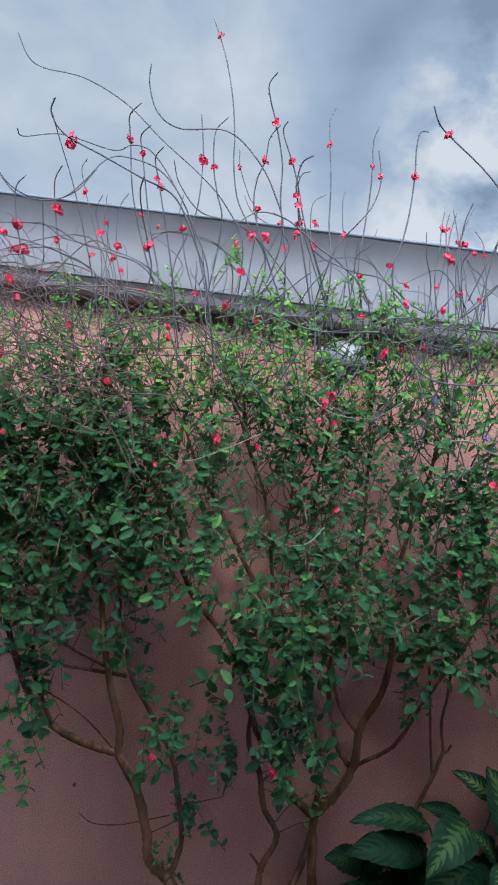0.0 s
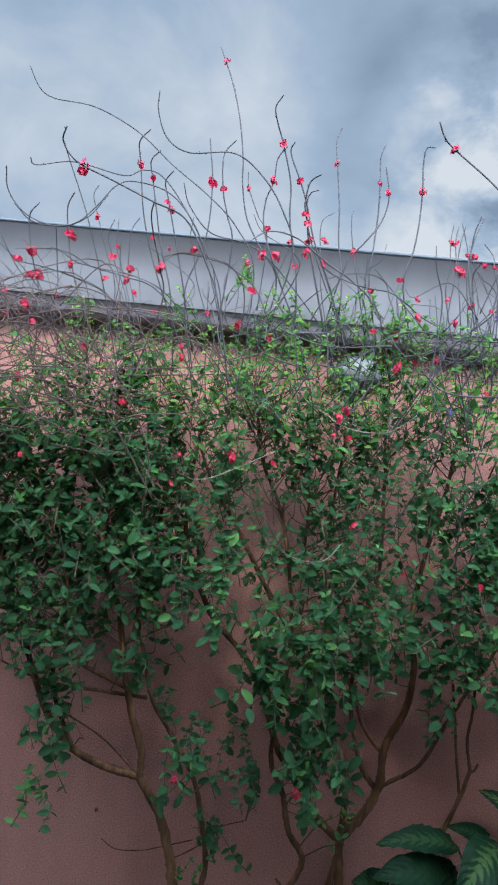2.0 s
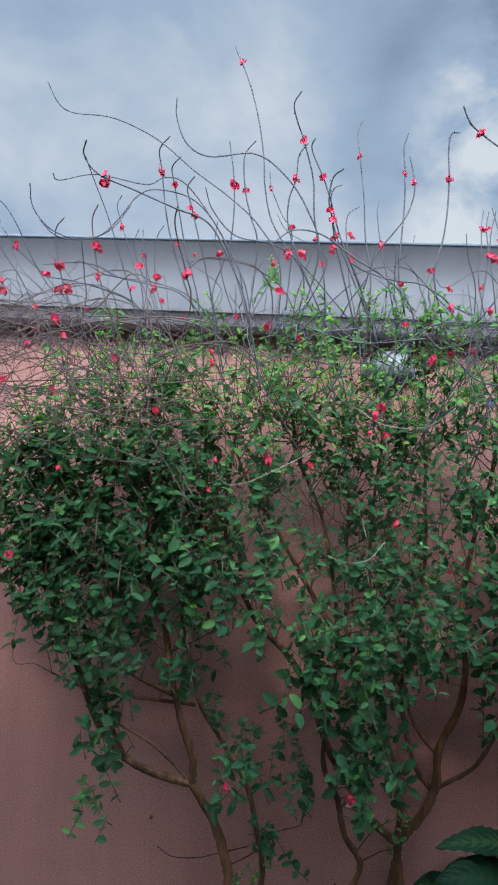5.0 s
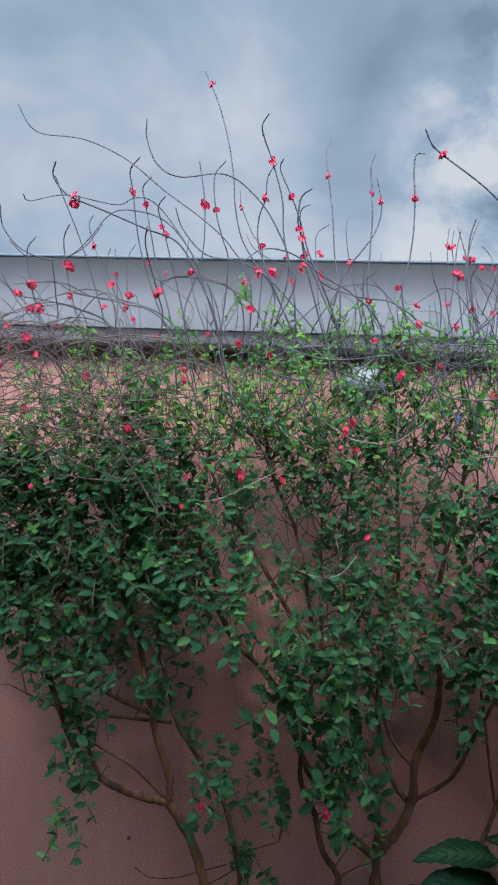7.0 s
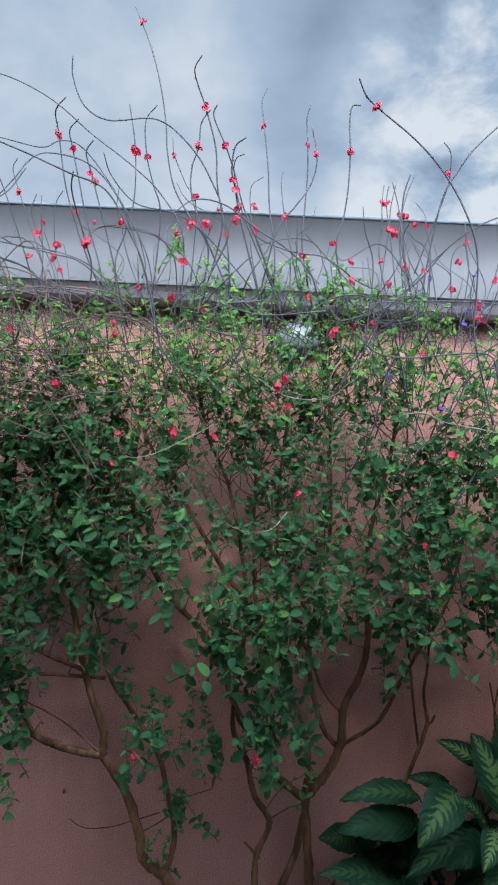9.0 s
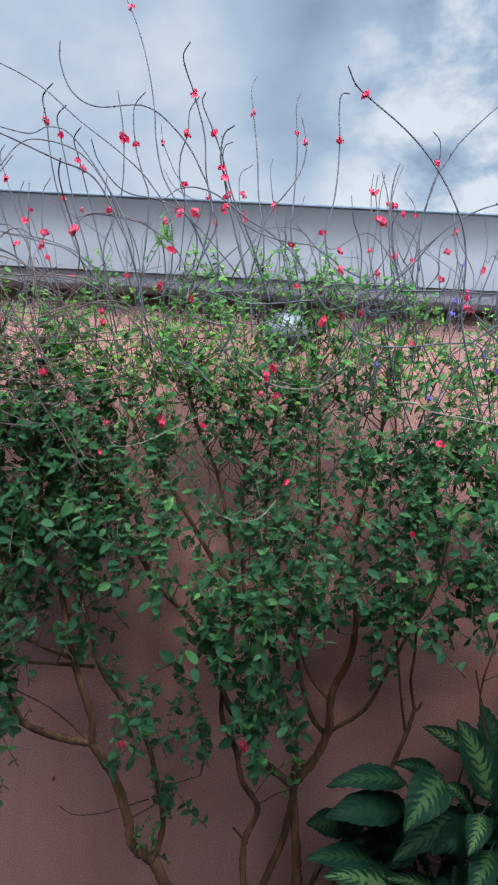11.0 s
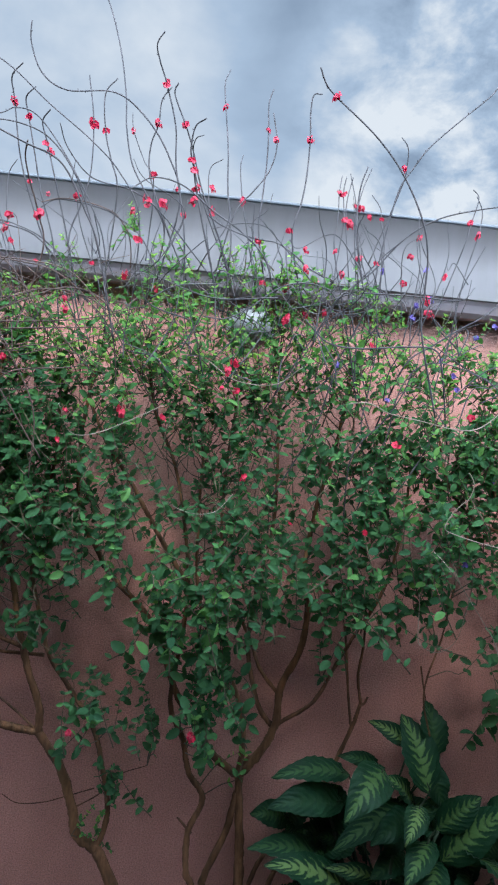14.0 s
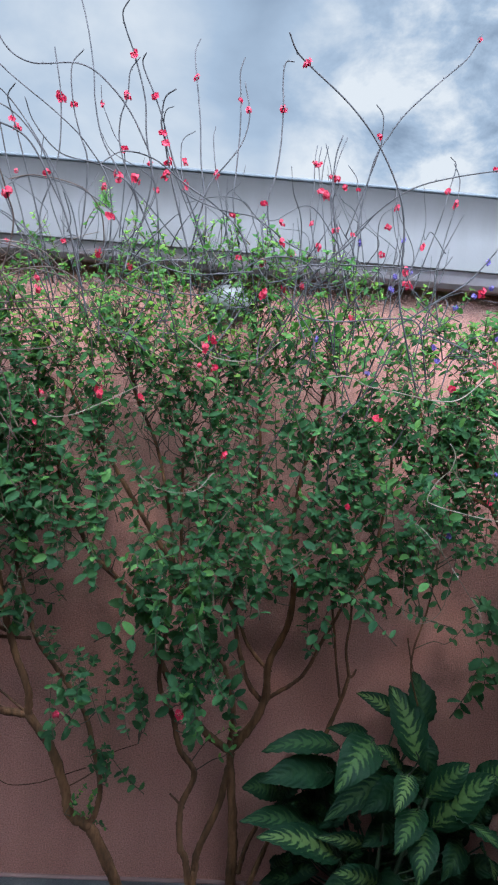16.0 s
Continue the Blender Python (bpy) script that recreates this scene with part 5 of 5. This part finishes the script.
MID.whip(PALE_WHIP, 0.0012, (0.021, 2.000, 1.875), (0.109, 1.933, 1.817), (0.216, 1.867, 1.809), (0.283, 1.800, 1.855))
MID.whip(WHIP, 0.0017, (0.352, 2.020, 2.081), (0.400, 1.980, 2.062), (0.447, 1.940, 2.061), (0.481, 1.900, 2.080))
MID.whip(PALE_WHIP, 0.0014, (0.918, 1.950, 1.820), (0.831, 1.917, 1.750), (0.750, 1.883, 1.734), (0.628, 1.850, 1.747), (0.536, 1.817, 1.755), (0.471, 1.783, 1.774), (0.409, 1.750, 1.764))
MID.whip(WHIP, 0.0017, (0.525, 2.085, 1.470), (0.579, 2.010, 1.696), (0.589, 1.983, 1.797), (0.605, 1.957, 1.863), (0.639, 1.930, 1.910), (0.699, 1.903, 1.923), (0.806, 1.877, 1.889), (0.884, 1.850, 1.832))
MID.whip(WHIP, 0.0017, (0.585, 2.093, 1.429), (0.697, 2.020, 1.653), (0.728, 1.990, 1.774), (0.759, 1.960, 1.835), (0.841, 1.930, 1.920), (0.919, 1.900, 1.945))
MID.whip(WHIP, 0.0017, (0.571, 2.102, 1.487), (0.505, 2.030, 1.714), (0.511, 2.003, 1.831), (0.517, 1.977, 1.978), (0.499, 1.950, 2.086))
MID.whip(WHIP, 0.0017, (0.591, 2.099, 1.618), (0.479, 2.030, 1.845), (0.459, 2.003, 1.979), (0.433, 1.977, 2.050), (0.428, 1.950, 2.097))
MID.whip(WHIP, 0.0020, (0.258, 2.115, 1.482), (0.360, 2.030, 1.704), (0.384, 1.990, 1.810), (0.402, 1.950, 1.929))
MID.whip(WHIP, 0.0020, (0.488, 2.099, 1.422), (0.481, 2.020, 1.632), (0.557, 1.980, 1.742), (0.596, 1.940, 1.820), (0.615, 1.900, 1.898))
LEFT.whip(WHIP, 0.0016, (-0.372, 2.031, 1.876), (-0.413, 1.950, 2.081), (-0.477, 1.917, 2.161), (-0.567, 1.883, 2.191), (-0.658, 1.850, 2.193), (-0.721, 1.817, 2.195), (-0.765, 1.783, 2.215), (-0.786, 1.750, 2.202))
LEFT.whip(WHIP, 0.0014, (-0.650, 2.095, 1.858), (-0.618, 2.000, 2.068), (-0.653, 1.960, 2.140), (-0.695, 1.920, 2.163), (-0.731, 1.880, 2.166), (-0.772, 1.840, 2.170), (-0.805, 1.800, 2.158))
LEFT.whip(BROWN_WHIP, 0.0017, (-0.244, 2.026, 1.692), (-0.260, 1.950, 1.900), (-0.333, 1.917, 2.000), (-0.422, 1.883, 2.063), (-0.505, 1.850, 2.075), (-0.616, 1.817, 2.068), (-0.721, 1.783, 2.060), (-0.772, 1.750, 2.037))
MID.whip(WHIP, 0.0017, (-0.064, 2.083, 1.928), (-0.167, 2.000, 2.139), (-0.216, 1.967, 2.219), (-0.281, 1.933, 2.257), (-0.319, 1.900, 2.264), (-0.396, 1.867, 2.265), (-0.436, 1.833, 2.251), (-0.462, 1.800, 2.214))
LEFT.whip(BROWN_WHIP, 0.0017, (-0.199, 1.920, 2.024), (-0.237, 1.891, 1.978), (-0.282, 1.863, 1.977), (-0.374, 1.834, 2.058), (-0.490, 1.806, 2.070), (-0.584, 1.777, 2.058), (-0.680, 1.749, 2.030), (-0.752, 1.720, 1.965))
LEFT.whip(BROWN_WHIP, 0.0017, (-0.117, 2.011, 1.709), (-0.245, 1.920, 1.913), (-0.297, 1.880, 1.985), (-0.372, 1.840, 2.005), (-0.446, 1.800, 1.992), (-0.504, 1.760, 1.956), (-0.559, 1.720, 1.905))
MID.whip(WHIP, 0.0020, (0.375, 2.010, 2.154), (0.293, 1.987, 2.184), (0.251, 1.964, 2.207), (0.192, 1.941, 2.233), (0.140, 1.919, 2.231), (0.090, 1.896, 2.231), (0.021, 1.873, 2.246), (-0.016, 1.850, 2.261))
MID.whip(WHIP, 0.0017, (0.142, 2.099, 1.936), (0.213, 2.030, 2.162), (0.196, 2.014, 2.244), (0.176, 1.998, 2.285), (0.129, 1.982, 2.298), (0.065, 1.966, 2.287), (-0.004, 1.950, 2.259))
MID.whip(WHIP, 0.0020, (0.498, 2.078, 1.775), (0.433, 2.010, 1.993), (0.380, 1.987, 2.103), (0.330, 1.964, 2.127), (0.259, 1.941, 2.122), (0.197, 1.919, 2.090), (0.119, 1.896, 2.019), (0.059, 1.873, 1.981), (-0.000, 1.850, 1.976))
MID.whip(WHIP, 0.0017, (0.361, 2.020, 2.071), (0.408, 1.996, 2.057), (0.458, 1.972, 2.061), (0.496, 1.948, 2.085), (0.501, 1.924, 2.130), (0.492, 1.900, 2.227))
MID.whip(WHIP, 0.0017, (0.205, 2.093, 1.755), (0.335, 2.020, 1.974), (0.387, 1.990, 2.091), (0.441, 1.960, 2.149), (0.505, 1.930, 2.226), (0.566, 1.900, 2.283))
MID.whip(PALE_WHIP, 0.0010, (0.730, 1.950, 1.380), (0.770, 1.933, 1.343), (0.818, 1.917, 1.282), (0.858, 1.900, 1.223), (0.897, 1.883, 1.164), (0.909, 1.867, 1.136), (0.911, 1.850, 1.109))
MID.whip(PALE_WHIP, 0.0010, (0.713, 2.000, 1.270), (0.723, 1.998, 1.211), (0.724, 1.995, 1.143), (0.730, 1.992, 1.093), (0.764, 1.990, 1.074), (0.792, 1.988, 1.074), (0.821, 1.985, 1.092), (0.844, 1.982, 1.128), (0.859, 1.980, 1.197), bumps=False)
MID.bloom(-0.206, 2.035, 2.432, 1.05)
MID.bloom(-0.206, 1.973, 2.329, 1.16)
MID.bloom(-0.170, 2.061, 2.359, 1.26)
MID.bloom(-0.133, 2.077, 2.416, 0.63)
MID.bloom(-0.071, 2.001, 2.352, 1.05)
MID.bloom(-0.107, 2.080, 2.337, 0.73)
MID.bloom(-0.015, 1.970, 2.382, 0.63)
MID.bloom(0.132, 1.932, 2.232, 0.73)
MID.bloom(0.224, 2.016, 2.298, 0.95)
MID.bloom(0.451, 1.925, 2.333, 0.63)
MID.bloom(-0.221, 1.952, 2.206, 0.95)
MID.bloom(-0.246, 1.985, 2.297, 0.73)
MID.bloom(-0.260, 2.018, 2.115, 0.95)
MID.bloom(-0.345, 1.945, 2.118, 0.63)
MID.bloom(-0.148, 1.927, 2.057, 0.73)
MID.bloom(0.235, 2.059, 2.137, 1.05)
MID.bloom(0.237, 1.970, 2.021, 1.05)
MID.bloom(0.305, 2.073, 2.060, 0.95)
MID.bloom(0.324, 2.063, 2.172, 1.16)
MID.bloom(0.285, 1.980, 2.176, 0.84)
MID.bloom(0.354, 1.994, 2.055, 0.73)
MID.bloom(0.440, 2.003, 2.234, 0.84)
MID.bloom(0.284, 2.023, 2.248, 0.73)
MID.bloom(0.372, 2.015, 2.253, 0.73)
MID.bloom(0.159, 2.009, 2.132, 0.73)
MID.bloom(0.517, 2.019, 1.973, 0.53)
MID.bloom(-0.217, 1.970, 1.702, 1.26)
MID.bloom(-0.090, 1.901, 1.687, 0.84)
MID.bloom(0.080, 1.889, 1.840, 1.05)
MID.bloom(0.100, 1.935, 1.869, 1.05)
MID.bloom(0.070, 1.858, 1.782, 0.63)
MID.bloom(0.111, 1.868, 1.781, 0.84)
MID.bloom(0.603, 1.976, 1.677, 1.16)
MID.bloom(0.515, 1.903, 1.414, 0.84)
MID.bloom(0.155, 1.908, 1.539, 0.73)
MID.bloom(0.292, 1.822, 1.428, 0.53)
MID.bloom(0.079, 1.886, 0.806, 0.84)
MID.bloom(0.480, 1.913, 2.196, 0.73)
LEFT.bloom(-0.530, 1.823, 1.803, 0.95)
LEFT.bloom(-0.400, 1.919, 1.972, 0.84)
LEFT.bloom(-0.403, 1.921, 2.001, 0.63)
LEFT.bloom(-0.249, 1.830, 0.813, 0.84)
LEFT.bloom(-0.903, 1.920, 2.178, 0.95)
LEFT.bloom(-0.857, 1.895, 2.171, 1.05)
LEFT.bloom(-0.848, 1.929, 1.627, 0.73)
LEFT.bloom(-0.879, 1.876, 2.071, 1.05)
LEFT.bloom(-0.876, 1.933, 2.037, 0.73)
LEFT.bloom(-0.897, 1.938, 1.861, 0.95)
LEFT.bloom(-0.668, 1.824, 1.953, 0.73)
LEFT.bloom(-0.542, 1.830, 2.124, 0.84)
LEFT.bloom(-0.809, 1.928, 2.122, 0.63)
LEFT.bloom(-0.514, 1.974, 2.114, 0.63)
LEFT.bloom(-0.368, 1.860, 1.597, 0.53)
LEFT.bloom(-0.363, 1.893, 1.684, 0.53)
LEFT.bloom(-0.940, 1.915, 2.220, 0.95)
LEFT.bloom(-0.523, 1.871, 2.309, 0.73)
LEFT.bloom(-0.469, 1.878, 2.280, 0.63)
LEFT.bloom(-0.647, 1.870, 2.174, 0.63)
LEFT.bloom(-1.046, 1.829, 2.174, 0.84)
LEFT.bloom(-1.052, 1.865, 2.147, 1.05)
LEFT.bloom(-0.851, 1.818, 2.142, 1.05)
LEFT.bloom(-0.925, 1.830, 2.091, 0.95)
LEFT.bloom(-0.944, 1.894, 2.041, 0.84)
LEFT.bloom(-0.834, 1.774, 2.043, 1.05)
LEFT.bloom(-0.953, 1.861, 1.988, 1.05)
LEFT.bloom(-0.852, 1.888, 2.019, 0.84)
LEFT.bloom(-1.031, 1.820, 1.862, 0.95)
LEFT.bloom(-0.989, 1.806, 1.871, 0.95)
LEFT.bloom(-0.871, 1.899, 1.853, 0.84)
LEFT.bloom(-0.663, 1.808, 1.945, 0.73)
LEFT.bloom(-0.779, 1.800, 1.927, 0.63)
LEFT.bloom(-1.089, 1.840, 2.119, 0.73)
LEFT.bloom(-0.952, 1.882, 1.364, 0.95)
LEFT.bloom(-0.978, 1.786, 1.566, 0.95)
MID.bloom(0.656, 1.972, 2.121, 1.05)
MID.bloom(0.666, 1.973, 2.080, 1.05)
MID.bloom(0.923, 2.053, 2.093, 1.05)
MID.bloom(0.509, 1.990, 1.973, 0.73)
MID.bloom(0.985, 2.057, 1.869, 1.05)
MID.bloom(0.811, 1.947, 1.777, 0.95)
MID.bloom(0.964, 1.974, 1.454, 0.84)
MID.bloom(0.609, 2.024, 2.265, 0.73)
MID.bloom(0.601, 2.062, 2.189, 0.95)
MID.bloom(0.708, 1.992, 2.204, 0.73)
MID.bloom(0.391, 1.956, 2.165, 0.73)
RIGHT.bloom(0.636, 1.939, 2.202, 0.79)
RIGHT.bloom(0.520, 2.005, 2.204, 0.79)
RIGHT.bloom(0.612, 1.951, 2.059, 0.79)
RIGHT.bloom(0.646, 2.049, 2.122, 0.79)
RIGHT.bloom(0.692, 2.054, 2.145, 0.79)
RIGHT.bloom(0.806, 1.949, 2.019, 0.79)
RIGHT.bloom(0.866, 1.965, 2.061, 0.79)
RIGHT.bloom(0.950, 2.049, 2.112, 0.79)
RIGHT.bloom(0.730, 2.023, 1.953, 0.79)
RIGHT.bloom(0.782, 2.049, 1.914, 0.79)
RIGHT.bloom(0.906, 1.975, 2.168, 0.79)
RIGHT.bloom(0.937, 1.941, 1.936, 0.79)
RIGHT.bloom(0.561, 1.967, 1.810, 0.79)
RIGHT.bloom(0.932, 2.047, 1.591, 0.79)
RIGHT.bloom(0.963, 1.963, 1.536, 0.79)
RIGHT.bloom(0.843, 1.975, 1.341, 0.79)
RIGHT.bloom(0.776, 1.987, 1.863, 0.79)
RIGHT.bloom(0.406, 1.987, 1.902, 0.79)
LEFT.tangle(BROWN_WHIP, 290, (-1.5, 1.62, 1.66), (-0.5, 2.1, 2.04), (0.26, 0.3, 0.10), 0.0016, 0.1)
LEFT.tangle(WHIP, 40, (-1.2, 1.8, 1.85), (-0.4, 2.2, 2.1), (0.06, 0.2, 0.20), 0.0015)
MID.tangle(WHIP, 24, (-0.3, 1.8, 1.98), (0.8, 2.15, 2.15), (0.16, 0.2, 0.06), 0.0019, 0.06)
MID.tangle(WHIP, 140, (-0.35, 1.85, 1.78), (0.75, 2.2, 2.15), (0.07, 0.2, 0.22), 0.0016)
MID.tangle(TWIG, 40, (-0.4, 2.1, 1.25), (0.75, 2.3, 1.8), (0.10, 0.2, 0.15), 0.0017)
RIGHT.tangle(WHIP, 36, (0.75, 1.9, 1.7), (1.4, 2.2, 2.0), (0.14, 0.2, 0.10), 0.0016, 0.03)
LEFT.finish({0: 150, 1: 70, 2: 80})
MID.finish({0: 120, 1: 80, 2: 100})
RIGHT.finish({0: 140, 1: 70, 2: 90})
PLANT = feathered_plant(0.74, 2.24)
feathered_leaf(PLANT, (0.902, 2.250, 0.649), (0.874, 2.320, 0.818), 0.099, 0.10, OLD_FEATHER)
feathered_leaf(PLANT, (0.870, 2.190, 0.561), (0.786, 2.290, 0.775), 0.120, 0.10)
feathered_leaf(PLANT, (0.814, 2.260, 0.683), (0.667, 2.270, 0.750), 0.054, 0.10)
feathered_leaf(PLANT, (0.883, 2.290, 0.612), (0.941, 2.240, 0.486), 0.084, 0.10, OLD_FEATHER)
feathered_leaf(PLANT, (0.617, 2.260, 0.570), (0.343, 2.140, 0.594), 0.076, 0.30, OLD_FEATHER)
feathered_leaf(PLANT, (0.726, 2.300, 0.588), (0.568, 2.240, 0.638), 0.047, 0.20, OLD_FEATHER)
feathered_leaf(PLANT, (0.720, 2.200, 0.621), (0.567, 2.040, 0.523), 0.114, 0.60)
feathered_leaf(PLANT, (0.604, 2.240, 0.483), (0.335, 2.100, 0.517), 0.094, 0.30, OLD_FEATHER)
feathered_leaf(PLANT, (0.847, 2.260, 0.486), (0.716, 2.180, 0.611), 0.063, 0.20)
feathered_leaf(PLANT, (0.814, 2.240, 0.488), (0.553, 2.120, 0.390), 0.088, 0.30, OLD_FEATHER)
feathered_leaf(PLANT, (0.819, 2.220, 0.480), (0.669, 2.100, 0.429), 0.081, 0.40, OLD_FEATHER)
feathered_leaf(PLANT, (0.832, 2.160, 0.533), (0.751, 2.020, 0.476), 0.069, 0.60)
feathered_leaf(PLANT, (0.913, 2.220, 0.427), (1.024, 2.140, 0.587), 0.085, 0.30)
feathered_leaf(PLANT, (0.934, 2.200, 0.338), (1.089, 2.080, 0.581), 0.115, 0.30)
feathered_leaf(PLANT, (0.993, 2.180, 0.386), (1.086, 2.000, 0.383), 0.090, 0.50)
feathered_leaf(PLANT, (0.863, 2.140, 0.435), (0.754, 2.000, 0.366), 0.083, 0.60)
feathered_leaf(PLANT, (0.875, 2.120, 0.381), (0.824, 1.980, 0.284), 0.086, 0.60)
feathered_leaf(PLANT, (0.539, 2.240, 0.309), (0.286, 2.120, 0.379), 0.075, 0.30, OLD_FEATHER)
feathered_leaf(PLANT, (0.634, 2.200, 0.227), (0.337, 2.060, 0.367), 0.095, 0.30)
feathered_leaf(PLANT, (0.737, 2.220, 0.252), (0.538, 2.140, 0.327), 0.055, 0.20)
feathered_leaf(PLANT, (0.767, 2.180, 0.148), (0.580, 2.060, 0.267), 0.079, 0.40)
feathered_leaf(PLANT, (1.088, 2.240, 0.450), (1.181, 2.180, 0.576), 0.092, 0.30)
feathered_leaf(PLANT, (1.035, 2.200, 0.303), (0.942, 2.100, 0.229), 0.083, 0.50, OLD_FEATHER)
feathered_leaf(PLANT, (1.104, 2.200, 0.282), (1.106, 2.080, 0.237), 0.083, 0.50)
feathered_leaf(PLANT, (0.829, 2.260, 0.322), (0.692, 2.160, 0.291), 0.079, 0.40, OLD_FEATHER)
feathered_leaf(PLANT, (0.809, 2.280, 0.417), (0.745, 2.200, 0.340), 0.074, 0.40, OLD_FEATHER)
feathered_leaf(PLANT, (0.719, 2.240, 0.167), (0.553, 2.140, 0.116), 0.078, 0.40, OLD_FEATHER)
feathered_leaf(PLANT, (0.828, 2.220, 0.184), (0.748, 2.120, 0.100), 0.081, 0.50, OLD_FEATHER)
feathered_leaf(PLANT, (0.999, 2.200, 0.127), (1.049, 2.080, 0.103), 0.086, 0.50)
feathered_leaf(PLANT, (0.997, 2.300, 0.375), (0.995, 2.260, 0.484), 0.075, 0.20, OLD_FEATHER)
feathered_leaf(PLANT, (1.091, 2.280, 0.351), (1.133, 2.200, 0.416), 0.074, 0.30, OLD_FEATHER)
# dark filler leaves added low down behind the others, to darken the gaps
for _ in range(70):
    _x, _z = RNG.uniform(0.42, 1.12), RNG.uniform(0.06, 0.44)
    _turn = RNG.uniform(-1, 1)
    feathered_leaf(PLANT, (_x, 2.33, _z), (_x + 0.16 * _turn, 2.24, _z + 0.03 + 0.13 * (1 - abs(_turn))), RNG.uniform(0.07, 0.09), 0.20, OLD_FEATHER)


# ---- the wall lamp behind the leaves ----
def wall_lamp(x, z):
    top = tagged(new("wall_lamp"), "white oval bulkhead wall lamp half hidden by leaves", "lamp")
    top.location = (x, WALL_Y, z)

    def oval(rings, mat, name, label=""):
        bm = bmesh.new()
        n = 28
        loops = [[bm.verts.new((rx * math.cos(2 * math.pi * k / n), -d, rz * math.sin(2 * math.pi * k / n))) for k in range(n)] for rx, rz, d in rings]
        for a, b in zip(loops, loops[1:]):
            for k in range(n):
                bm.faces.new((a[k], a[(k + 1) % n], b[(k + 1) % n], b[k]))
        bm.faces.new(loops[-1])
        bm.faces.new(loops[0][::-1])
        bmesh.ops.recalc_face_normals(bm, faces=bm.faces)
        return part(name, bm, mat, top, label, smooth=True)

    oval([(0.092, 0.062, 0.0), (0.095, 0.065, 0.01), (0.093, 0.063, 0.03), (0.085, 0.056, 0.036)], LAMP_WHITE, "backplate")
    oval([(0.08, 0.051, 0.034), (0.079, 0.05, 0.05), (0.068, 0.042, 0.07), (0.045, 0.027, 0.082), (0.015, 0.01, 0.086)], LAMP_GLASS, "diffuser", "frosted white diffuser")


wall_lamp(0.147, 2.073)


def wall_plug(x, z):
    """A small rusty plug left in the stucco, with a chipped rim."""
    bm = bmesh.new()
    bmesh.ops.create_cone(bm, cap_ends=True, segments=10, radius1=0.007, radius2=0.0045, depth=0.01, matrix=pose(0, 0, 0, 90, 0, 0))
    top = part("wall_plug", bm, RUST)
    top.location = (x, WALL_Y - 0.004, z)
    return tagged(top, "small rust-red plug stuck in the stucco wall", "plug")


RUST, _t, _b = material("rust", (0.12, 0.025, 0.015), 0.8)
wall_plug(-0.586, 0.438)
